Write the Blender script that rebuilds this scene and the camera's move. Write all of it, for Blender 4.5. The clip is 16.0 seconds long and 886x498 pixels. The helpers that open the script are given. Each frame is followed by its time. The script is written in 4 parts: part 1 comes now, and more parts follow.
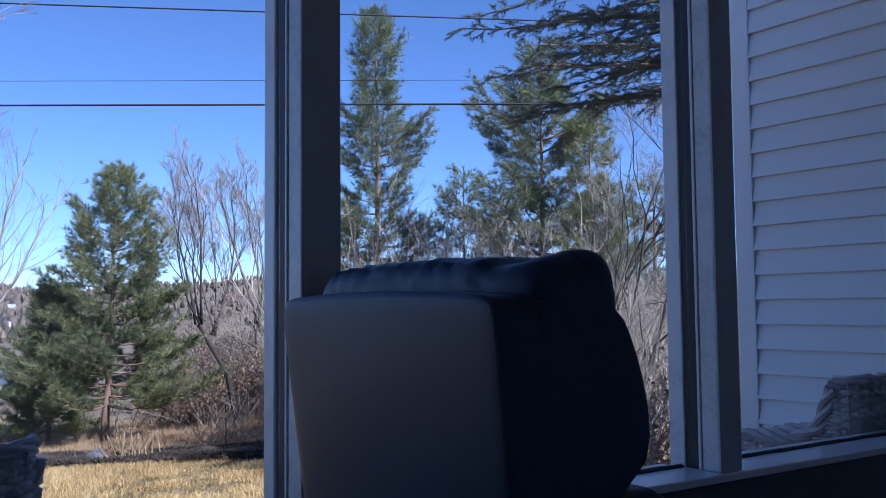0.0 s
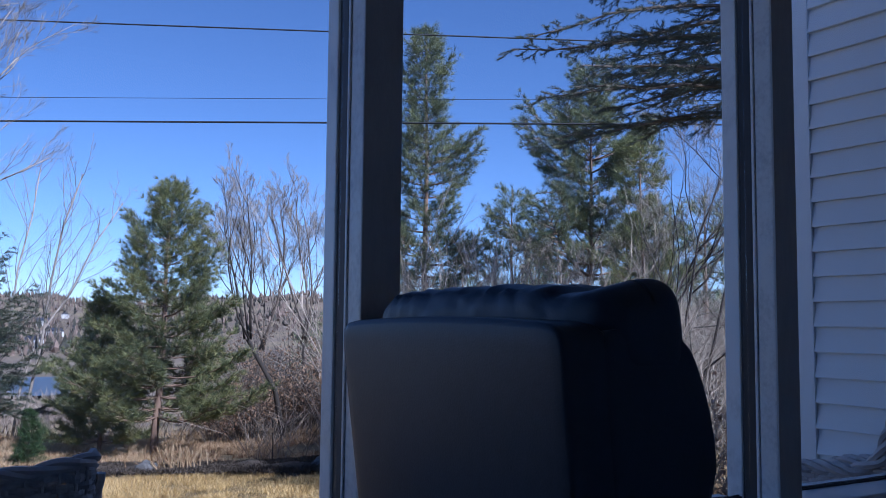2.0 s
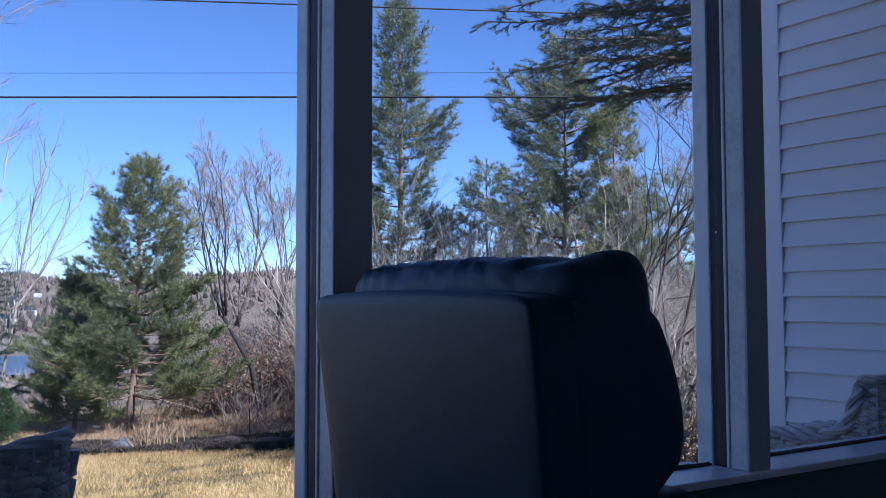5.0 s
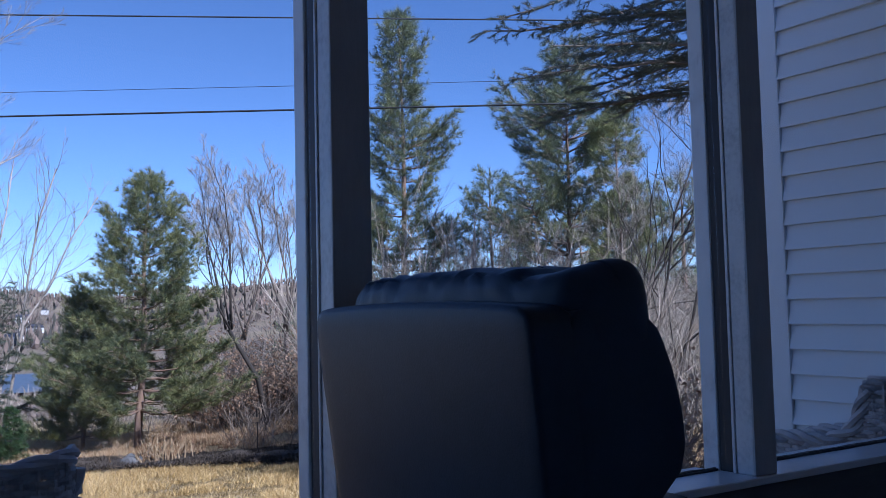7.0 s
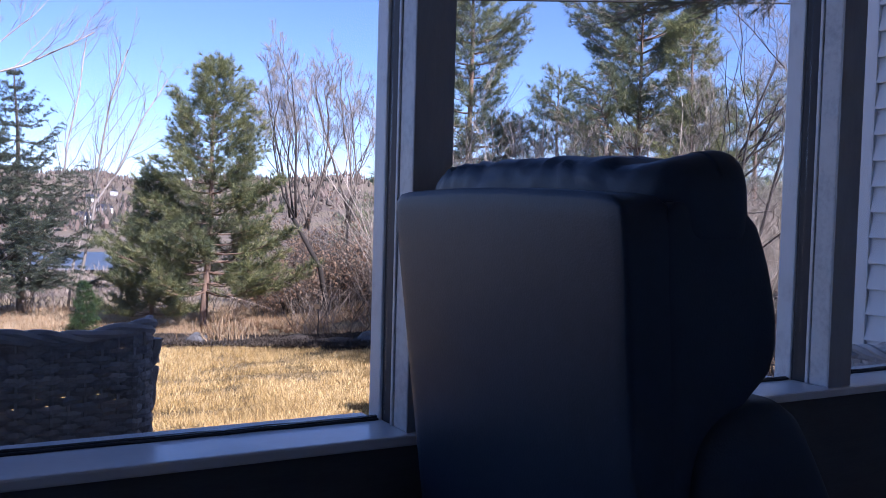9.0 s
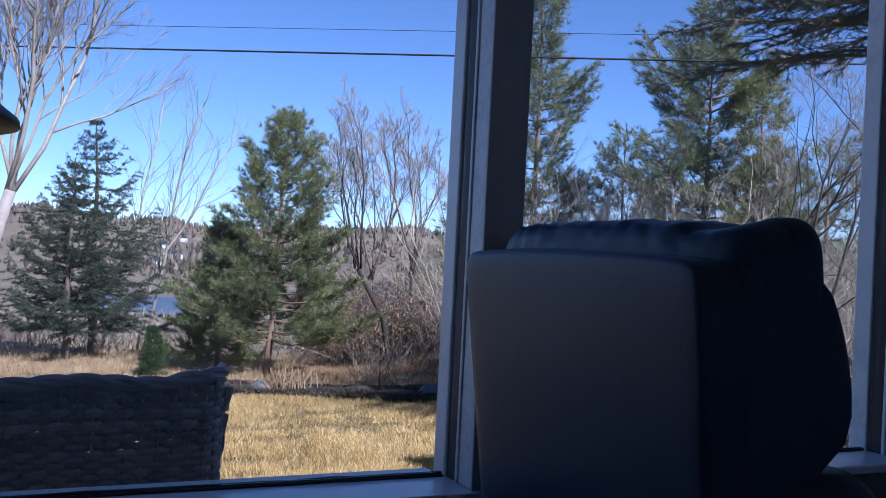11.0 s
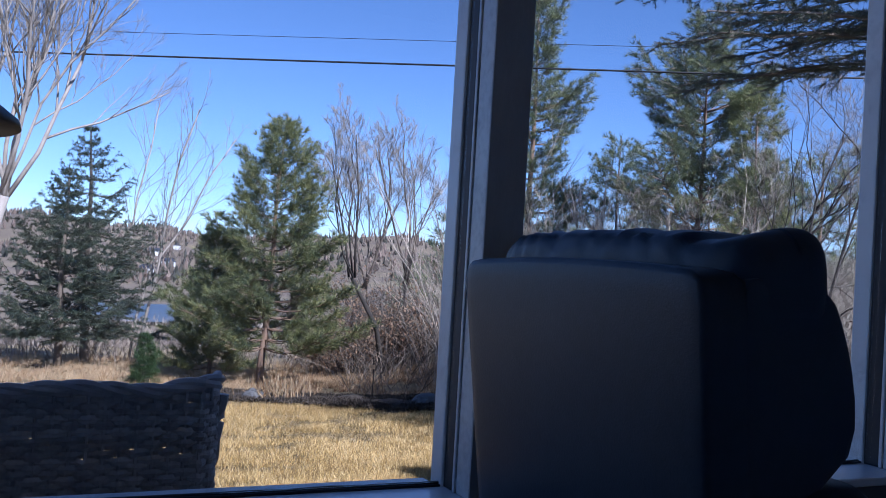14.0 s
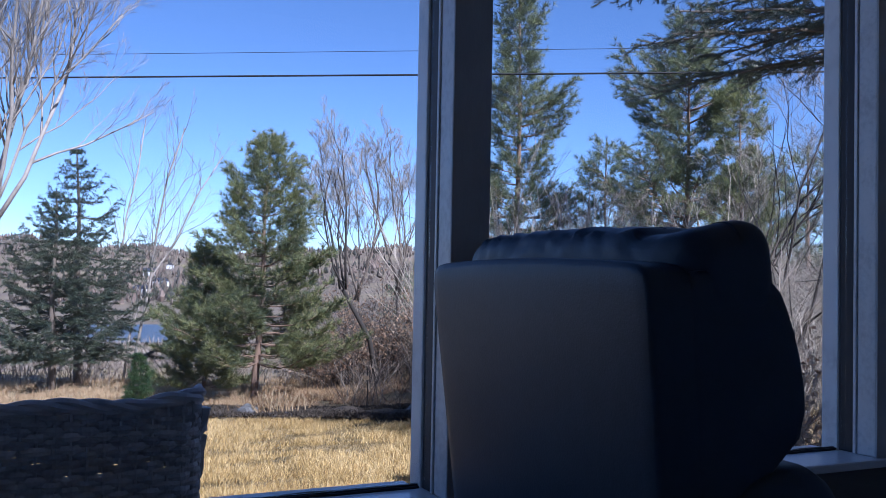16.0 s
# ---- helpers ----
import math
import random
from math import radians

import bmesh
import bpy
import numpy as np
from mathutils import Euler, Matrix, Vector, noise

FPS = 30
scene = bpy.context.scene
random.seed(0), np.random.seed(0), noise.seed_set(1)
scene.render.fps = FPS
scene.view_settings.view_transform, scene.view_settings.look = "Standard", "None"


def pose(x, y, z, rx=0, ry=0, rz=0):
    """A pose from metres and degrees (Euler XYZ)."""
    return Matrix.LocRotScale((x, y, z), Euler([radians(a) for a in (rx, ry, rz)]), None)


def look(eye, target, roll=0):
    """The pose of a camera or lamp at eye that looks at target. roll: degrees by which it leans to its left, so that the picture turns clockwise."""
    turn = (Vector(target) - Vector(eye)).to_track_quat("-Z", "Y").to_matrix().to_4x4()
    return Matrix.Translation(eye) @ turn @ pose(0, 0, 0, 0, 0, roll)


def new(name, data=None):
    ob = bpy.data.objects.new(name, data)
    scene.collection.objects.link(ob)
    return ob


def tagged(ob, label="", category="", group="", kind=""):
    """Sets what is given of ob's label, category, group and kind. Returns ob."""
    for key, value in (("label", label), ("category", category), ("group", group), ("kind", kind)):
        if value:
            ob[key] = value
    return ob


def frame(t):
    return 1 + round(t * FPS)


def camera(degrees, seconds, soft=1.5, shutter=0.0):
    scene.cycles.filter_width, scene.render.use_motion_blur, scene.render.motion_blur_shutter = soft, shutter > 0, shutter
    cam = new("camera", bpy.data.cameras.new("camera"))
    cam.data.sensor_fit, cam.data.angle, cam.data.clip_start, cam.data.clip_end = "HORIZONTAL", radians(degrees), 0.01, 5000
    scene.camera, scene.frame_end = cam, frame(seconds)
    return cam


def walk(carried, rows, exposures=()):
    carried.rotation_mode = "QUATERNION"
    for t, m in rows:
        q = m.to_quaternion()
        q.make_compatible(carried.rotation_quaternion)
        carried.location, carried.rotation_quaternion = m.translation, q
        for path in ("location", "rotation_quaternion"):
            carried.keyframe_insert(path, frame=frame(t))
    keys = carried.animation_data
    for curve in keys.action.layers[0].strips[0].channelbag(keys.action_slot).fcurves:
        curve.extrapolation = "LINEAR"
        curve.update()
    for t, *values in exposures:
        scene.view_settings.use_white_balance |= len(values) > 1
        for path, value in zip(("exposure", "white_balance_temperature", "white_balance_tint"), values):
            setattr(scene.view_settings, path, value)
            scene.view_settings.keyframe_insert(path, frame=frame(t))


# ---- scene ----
EXPOSURES = [(0.0, 0.90, 5050, 24), (1.0, 0.85, 5050, 24), (2.0, 0.60, 5000, 24), (3.0, 0.65, 5050, 24), (5.5, 0.95, 5050, 24), (6.5, 0.70, 5050, 24), (7.9, 0.85, 5100, 24),
             (8.5, 1.24, 5550, 34), (9.3, 1.24, 5550, 34), (10.4, 0.85, 5200, 24), (12.0, 0.80, 5150, 24), (14.5, 0.80, 5150, 24), (16.0, 0.90, 5150, 24)]
cam = camera(51.2, 16.0, soft=0.6)
PATH = [
    (0.0, pose(-0.179, -2.025, 1.205, 93.55, 0.53, -34.55)),
    (0.5, pose(-0.182, -1.988, 1.198, 91.67, -0.55, -32.82)),
    (1.0, pose(-0.187, -1.992, 1.209, 92.27, -0.72, -31.12)),
    (1.5, pose(-0.207, -2.008, 1.221, 94.41, -0.49, -31.02)),
    (2.0, pose(-0.205, -2.005, 1.220, 94.66, -0.56, -31.77)),
    (2.5, pose(-0.193, -2.001, 1.213, 93.11, -0.67, -32.78)),
    (3.0, pose(-0.188, -2.010, 1.211, 92.48, -0.24, -33.14)),
    (5.5, pose(-0.203, -2.017, 1.221, 93.65, 0.36, -33.27)),
    (6.0, pose(-0.195, -1.989, 1.223, 95.37, 1.47, -32.83)),
    (6.5, pose(-0.209, -1.982, 1.222, 95.48, 1.34, -33.25)),
    (7.0, pose(-0.193, -2.029, 1.223, 93.63, 1.30, -32.85)),
    (7.5, pose(-0.195, -2.001, 1.208, 91.71, 0.29, -33.02)),
    (8.0, pose(-0.198, -2.002, 1.209, 89.71, -0.21, -31.67)),
    (8.5, pose(-0.190, -1.979, 1.199, 87.33, -0.32, -30.08)),
    (9.0, pose(-0.211, -1.966, 1.197, 87.37, -1.54, -29.17)),
    (9.5, pose(-0.233, -1.968, 1.199, 88.40, -2.55, -27.44)),
    (12.0, pose(-0.242, -1.984, 1.209, 90.80, -2.82, -25.07)),
    (12.5, pose(-0.245, -1.977, 1.204, 90.78, -2.90, -25.19)),
    (13.0, pose(-0.243, -1.976, 1.206, 90.70, -2.97, -24.99)),
    (13.5, pose(-0.243, -1.976, 1.208, 91.25, -3.02, -25.23)),
    (14.0, pose(-0.247, -1.964, 1.203, 91.14, -3.39, -25.69)),
    (14.5, pose(-0.247, -1.962, 1.201, 90.52, -3.81, -25.72)),
    (15.0, pose(-0.245, -1.941, 1.198, 89.97, -4.38, -25.69)),
    (15.5, pose(-0.252, -1.967, 1.197, 90.14, -3.53, -26.22)),
    (16.0, pose(-0.214, -2.038, 1.197, 91.69, -1.08, -26.05)),
]
walk(cam, PATH, EXPOSURES)

# ---- light ----
SUN_AZ, SUN_EL = 166.0, 41.0  # degrees clockwise from +y, and above the horizon
world = bpy.data.worlds.new("sky")
scene.world = world
world.use_nodes = True
wn = world.node_tree.nodes
sky = wn.new("ShaderNodeTexSky")
sky.sky_type = "NISHITA"
sky.sun_disc = False
sky.sun_elevation, sky.sun_rotation = radians(SUN_EL), radians(SUN_AZ)
sky.altitude, sky.air_density, sky.dust_density, sky.ozone_density = 1800, 0.85, 0.1, 4.0
wn["Background"].inputs["Strength"].default_value = 0.086
world.node_tree.links.new(sky.outputs[0], wn["Background"].inputs["Color"])
sun = new("sun", bpy.data.lights.new("sun", "SUN"))
sun.data.energy, sun.data.angle, sun.data.color = 5.0, radians(0.5), (1.0, 0.93, 0.82)
sd = Vector((math.sin(radians(SUN_AZ)) * math.cos(radians(SUN_EL)), math.cos(radians(SUN_AZ)) * math.cos(radians(SUN_EL)), math.sin(radians(SUN_EL))))
sun.matrix_world = look(sd * 50, (0, 0, 0))


# ---- materials ----
def material(name, colors, scale=8.0, rough=0.6, bump=0.0, bump_scale=60.0, metal=0.0, spec=0.5, stretch=(1, 1, 1), rand=0.0, sheen=0.0, island=0.0, second=None):
    """Principled surface; the colour wanders between the given ones at two scales."""
    m = bpy.data.materials.new(name)
    m.use_nodes = True
    n, l = m.node_tree.nodes, m.node_tree.links
    b = n["Principled BSDF"]
    tc = n.new("ShaderNodeTexCoord")
    mp = n.new("ShaderNodeMapping")
    mp.inputs["Scale"].default_value = stretch
    l.new(tc.outputs["Object"], mp.inputs["Vector"])
    n1 = n.new("ShaderNodeTexNoise")
    n1.inputs["Scale"].default_value, n1.inputs["Detail"].default_value, n1.inputs["Roughness"].default_value = scale, 6, 0.65
    l.new(mp.outputs[0], n1.inputs["Vector"])
    n2 = n.new("ShaderNodeTexNoise")
    n2.inputs["Scale"].default_value, n2.inputs["Detail"].default_value = scale * 9, 3
    l.new(mp.outputs[0], n2.inputs["Vector"])
    mix = n.new("ShaderNodeMath")
    mix.operation = "MULTIPLY_ADD"
    mix.inputs[1].default_value = 0.35
    l.new(n2.outputs["Fac"], mix.inputs[0])
    sub = n.new("ShaderNodeMath")
    sub.operation = "MULTIPLY_ADD"
    sub.inputs[1].default_value, sub.inputs[2].default_value = 0.65, 0.0
    l.new(n1.outputs["Fac"], sub.inputs[0])
    l.new(sub.outputs[0], mix.inputs[2])
    fac = mix.outputs[0]
    if rand or island:
        src = n.new("ShaderNodeObjectInfo") if rand else n.new("ShaderNodeNewGeometry")
        ma = n.new("ShaderNodeMath")
        ma.operation = "MULTIPLY_ADD"
        ma.inputs[1].default_value = rand or island
        l.new(src.outputs["Random" if rand else "Random Per Island"], ma.inputs[0])
        s2 = n.new("ShaderNodeMath")
        s2.operation = "SUBTRACT"
        s2.inputs[1].default_value = (rand or island) / 2
        l.new(fac, s2.inputs[0])
        l.new(s2.outputs[0], ma.inputs[2])
        fac = ma.outputs[0]
    ramp = n.new("ShaderNodeValToRGB")
    el = ramp.color_ramp.elements
    k = len(colors)
    el[0].position, el[1].position = 0.3, 0.7
    el[0].color, el[1].color = (*colors[0], 1), (*colors[-1], 1)
    for i in range(1, k - 1):
        e = el.new(0.3 + 0.4 * i / (k - 1))
        e.color = (*colors[i], 1)
    l.new(fac, ramp.inputs[0])
    l.new(ramp.outputs[0], b.inputs["Base Color"])
    b.inputs["Roughness"].default_value = rough
    b.inputs["Metallic"].default_value = metal
    b.inputs["Specular IOR Level"].default_value = spec
    if bump:
        n3 = n.new("ShaderNodeTexNoise")
        n3.inputs["Scale"].default_value, n3.inputs["Detail"].default_value = bump_scale, 5
        l.new(mp.outputs[0], n3.inputs["Vector"])
        bp = n.new("ShaderNodeBump")
        bp.inputs["Strength"].default_value, bp.inputs["Distance"].default_value = bump, 0.01
        l.new(n3.outputs["Fac"], bp.inputs["Height"])
        l.new(bp.outputs[0], b.inputs["Normal"])
    return m


def leafy(name, colors, scale=1.5, trans=0.35, island=0.5):
    """Needles, blades and leaves: lets some light through."""
    m = material(name, colors, scale=scale, rough=0.55, spec=0.3, island=island)
    n, l = m.node_tree.nodes, m.node_tree.links
    b, out = n["Principled BSDF"], n["Material Output"]
    tr = n.new("ShaderNodeBsdfTranslucent")
    l.new(b.inputs["Base Color"].links[0].from_socket, tr.inputs["Color"])
    mx = n.new("ShaderNodeMixShader")
    mx.inputs[0].default_value = trans
    l.new(b.outputs[0], mx.inputs[1])
    l.new(tr.outputs[0], mx.inputs[2])
    l.new(mx.outputs[0], out.inputs["Surface"])
    return m


M_PAINT = material("old_white_paint", [(0.5, 0.5, 0.49), (0.72, 0.72, 0.7), (0.78, 0.78, 0.76)], 6, 0.35, 0.12, 90)
M_SILL = material("gloss_sill_paint", [(0.74, 0.74, 0.74), (0.82, 0.82, 0.81)], 3, 0.2, 0.04, 40)
M_GASKET = material("dark_gasket", [(0.012, 0.012, 0.014), (0.03, 0.03, 0.03)], 20, 0.6, 0.1)
# white frame paint toned down to grey, indoor shade put into the colour
M_CASING = material("shade_grey_paint", [(0.44, 0.44, 0.44), (0.54, 0.54, 0.53)], 8, 0.45, 0.1, 60, stretch=(6, 6, 1))
M_WALL = material("inner_wall_paint", [(0.66, 0.7, 0.75), (0.71, 0.75, 0.79)], 2, 0.8, 0.1, 150)
# wall under the window, its shade painted in as a dark base colour
M_SHADEWALL = material("shade_darkened_wall", [(0.09, 0.085, 0.085), (0.14, 0.13, 0.13)], 4, 0.6, 0.1, 60, stretch=(1, 1, 6))
M_CEIL = material("ceiling_paint", [(0.74, 0.73, 0.7), (0.8, 0.79, 0.77)], 2, 0.9, 0.1, 150)
M_FLOOR = material("floor_boards", [(0.17, 0.16, 0.15), (0.26, 0.25, 0.24)], 3, 0.4, 0.1, 40, stretch=(1, 8, 1))
M_VINYL = material("white_vinyl_siding", [(0.76, 0.76, 0.74), (0.81, 0.81, 0.79), (0.84, 0.84, 0.82)], 1.5, 0.45, 0.06, 120, rand=0.12)
M_LEATHER = material("navy_black_leather", [(0.014, 0.026, 0.045), (0.024, 0.039, 0.065)], 5, 0.45, 0.07, 220, spec=0.4)
M_WICKER = material("weathered_wicker", [(0.3, 0.27, 0.25), (0.46, 0.41, 0.38), (0.58, 0.52, 0.48)], 14, 0.6, 0.3, 120, island=0.4)
M_SHADE = material("dark_lamp_shade", [(0.015, 0.015, 0.02), (0.025, 0.026, 0.03)], 10, 0.5, 0.1)
M_METAL = material("dark_metal", [(0.02, 0.02, 0.02), (0.04, 0.04, 0.04)], 10, 0.4, 0.0, metal=0.8)
M_BARK = material("grey_bark", [(0.05, 0.04, 0.032), (0.14, 0.11, 0.085), (0.22, 0.18, 0.14)], 9, 0.85, 0.6, 40, stretch=(1, 1, 0.3))
M_DARKBARK = material("dark_wet_bark", [(0.02, 0.016, 0.013), (0.05, 0.04, 0.032)], 9, 0.85, 0.5, 40, stretch=(1, 1, 0.3))
M_PINEBARK = material("pine_bark", [(0.08, 0.05, 0.035), (0.2, 0.13, 0.09), (0.26, 0.17, 0.11)], 9, 0.85, 0.6, 40, stretch=(1, 1, 0.4))
M_BIRCH = material("pale_birch_bark", [(0.12, 0.1, 0.08), (0.33, 0.29, 0.25), (0.44, 0.4, 0.35)], 6, 0.7, 0.3, 40, stretch=(1, 1, 0.6))
M_FINE = material("fine_brown_twigs", [(0.14, 0.123, 0.1), (0.3, 0.262, 0.21)], 3, 0.8, island=0.5)
M_TWIG = material("pale_twigs", [(0.2, 0.165, 0.13), (0.45, 0.385, 0.31)], 3, 0.75, island=0.6)
M_REDTWIG = material("reddish_twigs", [(0.12, 0.098, 0.08), (0.27, 0.215, 0.165)], 3, 0.75, island=0.6)
M_PINE = leafy("pine_needles", [(0.08, 0.115, 0.075), (0.2, 0.23, 0.1), (0.4, 0.39, 0.16)], 0.8, 0.45)
M_PINE_FAR = leafy("blue_pine_needles", [(0.07, 0.105, 0.085), (0.16, 0.2, 0.12), (0.36, 0.37, 0.17)], 0.6)
M_SPRUCE = leafy("spruce_needles", [(0.04, 0.066, 0.058), (0.085, 0.115, 0.08), (0.15, 0.165, 0.095)], 1.5)
M_YOUNG = leafy("young_spruce_needles", [(0.04, 0.08, 0.03), (0.08, 0.13, 0.045)], 2)
M_DEADLEAF = leafy("dead_leaves", [(0.18, 0.1, 0.06), (0.36, 0.22, 0.13), (0.46, 0.33, 0.21)], 3)
M_GRASS = leafy("dry_grass", [(0.27, 0.175, 0.068), (0.66, 0.46, 0.17), (0.88, 0.69, 0.36)], 1.3, 0.3, 0.45)
M_THATCH = leafy("matted_thatch", [(0.13, 0.1, 0.05), (0.27, 0.2, 0.09), (0.42, 0.31, 0.15)], 1.5, 0.2, 0.5)
M_TALLGRASS = leafy("tall_straw", [(0.3, 0.19, 0.1), (0.46, 0.32, 0.18), (0.62, 0.48, 0.3)], 0.8, 0.3, 0.6)
M_ROCK = material("field_rock", [(0.07, 0.07, 0.07), (0.16, 0.155, 0.15)], 9, 0.85, 0.6, 30)
M_WIRE = material("black_wire", [(0.01, 0.01, 0.012), (0.02, 0.02, 0.02)], 5, 0.5)
M_DECK = material("grey_deck", [(0.14, 0.12, 0.1), (0.24, 0.21, 0.18)], 4, 0.8, 0.3, 60, stretch=(8, 1, 1), rand=0.3)
M_ROOF = material("dark_blue_roof", [(0.02, 0.025, 0.04), (0.04, 0.045, 0.06)], 2, 0.7)
M_HOUSE = material("pale_house_wall", [(0.5, 0.5, 0.5), (0.66, 0.66, 0.64)], 1, 0.7)
M_WATER = material("lake_water", [(0.05, 0.06, 0.07), (0.08, 0.09, 0.1)], 0.05, 0.35, 0.1, 3, spec=0.3)


def glass_material():
    m = bpy.data.materials.new("window_glass")
    m.use_nodes = True
    n, l = m.node_tree.nodes, m.node_tree.links
    n.remove(n["Principled BSDF"])
    t, g, x, f, p = n.new("ShaderNodeBsdfTransparent"), n.new("ShaderNodeBsdfGlossy"), n.new("ShaderNodeMixShader"), n.new("ShaderNodeLayerWeight"), n.new("ShaderNodeMath")
    t.inputs["Color"].default_value = (0.95, 0.97, 0.97, 1)
    g.inputs["Roughness"].default_value = 0.02
    p.operation = "POWER"
    p.inputs[1].default_value = 4.0
    l.new(f.outputs["Facing"], p.inputs[0])
    s = n.new("ShaderNodeMath")
    s.operation = "MULTIPLY_ADD"
    s.inputs[1].default_value, s.inputs[2].default_value = 0.5, 0.03
    l.new(p.outputs[0], s.inputs[0])
    l.new(s.outputs[0], x.inputs[0])
    l.new(t.outputs[0], x.inputs[1])
    l.new(g.outputs[0], x.inputs[2])
    l.new(x.outputs[0], n["Material Output"].inputs["Surface"])
    return m


M_GLASS = glass_material()


def terrain_material():
    """Lawn, litter and far fields in one sheet."""
    m = material("ground_litter", [(0.1, 0.075, 0.042), (0.24, 0.18, 0.09), (0.42, 0.32, 0.17)], 0.9, 0.9, 0.5, 30)
    return m


M_GROUND = terrain_material()
M_HILL = material("wooded_hillside", [(0.07, 0.06, 0.05), (0.15, 0.115, 0.085), (0.2, 0.16, 0.1), (0.3, 0.25, 0.14)], 0.012, 0.95, 0.0, stretch=(1, 1, 4))


# ---- mesh tools ----
class Geo:
    """Collects tubes, blades and boxes into one mesh."""

    def __init__(self):
        self.v, self.f, self.n = [], [], 0

    def add(self, verts, faces):
        self.v.append(np.asarray(verts, float).reshape(-1, 3))
        self.f += [tuple(i + self.n for i in f) for f in faces]
        self.n += len(self.v[-1])

    def tris(self, verts):
        k = len(verts) // 3
        self.v.append(verts)
        self.f += (np.arange(k * 3).reshape(-1, 3) + self.n).tolist()
        self.n += len(verts)

    def quads(self, verts):
        k = len(verts) // 4
        self.v.append(verts)
        self.f += (np.arange(k * 4).reshape(-1, 4) + self.n).tolist()
        self.n += len(verts)

    def tube(self, pts, rad, n=5, flat=1.0):
        pts = np.asarray(pts, float)
        k = len(pts)
        rad = np.broadcast_to(np.asarray(rad, float), (k,))
        d = np.empty_like(pts)
        d[1:-1] = pts[2:] - pts[:-2]
        d[0], d[-1] = pts[1] - pts[0], pts[-1] - pts[-2]
        d /= np.sqrt((d * d).sum(1, keepdims=True)) + 1e-9
        a = np.zeros_like(d)
        if abs(d[:, 2]).mean() < 0.8:
            a[:, 0], a[:, 1] = d[:, 1], -d[:, 0]
        else:
            a[:, 1], a[:, 2] = d[:, 2], -d[:, 1]
        a /= np.sqrt((a * a).sum(1, keepdims=True)) + 1e-9
        b = np.stack([d[:, 1] * a[:, 2] - d[:, 2] * a[:, 1], d[:, 2] * a[:, 0] - d[:, 0] * a[:, 2], d[:, 0] * a[:, 1] - d[:, 1] * a[:, 0]], 1)
        th = np.arange(n) * 2 * math.pi / n
        ring = pts[:, None] + rad[:, None, None] * (a[:, None] * np.cos(th)[None, :, None] * flat + b[:, None] * np.sin(th)[None, :, None])
        base = self.n
        self.v.append(ring.reshape(-1, 3))
        self.n += k * n
        for i in range(k - 1):
            for j in range(n):
                j2 = (j + 1) % n
                self.f.append((base + i * n + j, base + i * n + j2, base + (i + 1) * n + j2, base + (i + 1) * n + j))
        self.f.append(tuple(base + j for j in range(n))[::-1])
        self.f.append(tuple(base + (k - 1) * n + j for j in range(n)))

    def box(self, x0, x1, y0, y1, z0, z1, bevel=0.0):
        bm = bmesh.new()
        bmesh.ops.create_cube(bm, size=1)
        bmesh.ops.scale(bm, vec=(x1 - x0, y1 - y0, z1 - z0), verts=bm.verts)
        bmesh.ops.translate(bm, vec=((x0 + x1) / 2, (y0 + y1) / 2, (z0 + z1) / 2), verts=bm.verts)
        if bevel:
            bmesh.ops.bevel(bm, geom=list(bm.edges), offset=bevel, segments=2, affect="EDGES", profile=0.5)
        bm.verts.index_update()
        self.add([v.co[:] for v in bm.verts], [[v.index for v in f.verts] for f in bm.faces])
        bm.free()

    def needles(self, rng, p, d, length, count, spread, width):
        """count needles at every place p, fanned round the way d."""
        if not len(p):
            return
        p, d = np.repeat(np.asarray(p, float), count, 0), np.repeat(np.asarray(d, float), count, 0)
        k = len(p)
        w = d + rng.normal(0, spread, (k, 3))
        w /= np.linalg.norm(w, axis=1, keepdims=True) + 1e-9
        s = np.cross(w, rng.normal(0, 1, (k, 3)))
        s *= width / (np.linalg.norm(s, axis=1, keepdims=True) + 1e-9)
        tip = p + w * (length * rng.uniform(0.7, 1.2, (k, 1)))
        self.tris(np.stack([p - s, p + s, tip], 1).reshape(-1, 3))

    def make(self, name, mat, parent=None, label="", smooth=False):
        me = bpy.data.meshes.new(name)
        me.from_pydata(np.concatenate(self.v).tolist(), [], self.f)
        me.materials.append(mat)
        if smooth:
            me.polygons.foreach_set("use_smooth", [True] * len(me.polygons))
        ob = new(name, me)
        if parent is not None:
            ob.parent = parent
        if label:
            ob["label"] = label
        return ob


def part(name, bm, mat, parent, label="", smooth=False):
    me = bpy.data.meshes.new(name)
    bm.to_mesh(me)
    bm.free()
    me.materials.append(mat)
    if smooth:
        me.polygons.foreach_set("use_smooth", [True] * len(me.polygons))
    ob = new(name, me)
    ob.parent = parent
    if label:
        ob["label"] = label
    return ob


def boxed(name, mat, parent, x0, x1, y0, y1, z0, z1, bevel=0.0, label=""):
    g = Geo()
    g.box(x0, x1, y0, y1, z0, z1, bevel)
    return g.make(name, mat, parent, label)


def thing(name, place, label, category, group="", kind=""):
    ob = new(name)
    ob.location = place
    return tagged(ob, label, category, group, kind)


EYE = (-0.2, -2.0)


def spot(az, r):
    """Ground place r metres from the window seat, az degrees clockwise from straight out."""
    x, y = EYE[0] + r * math.sin(radians(az)), EYE[1] + r * math.cos(radians(az))
    return (x, y, land(x, y))


def smoothstep(a, b, x):
    t = min(1.0, max(0.0, (x - a) / (b - a)))
    return t * t * (3 - 2 * t)


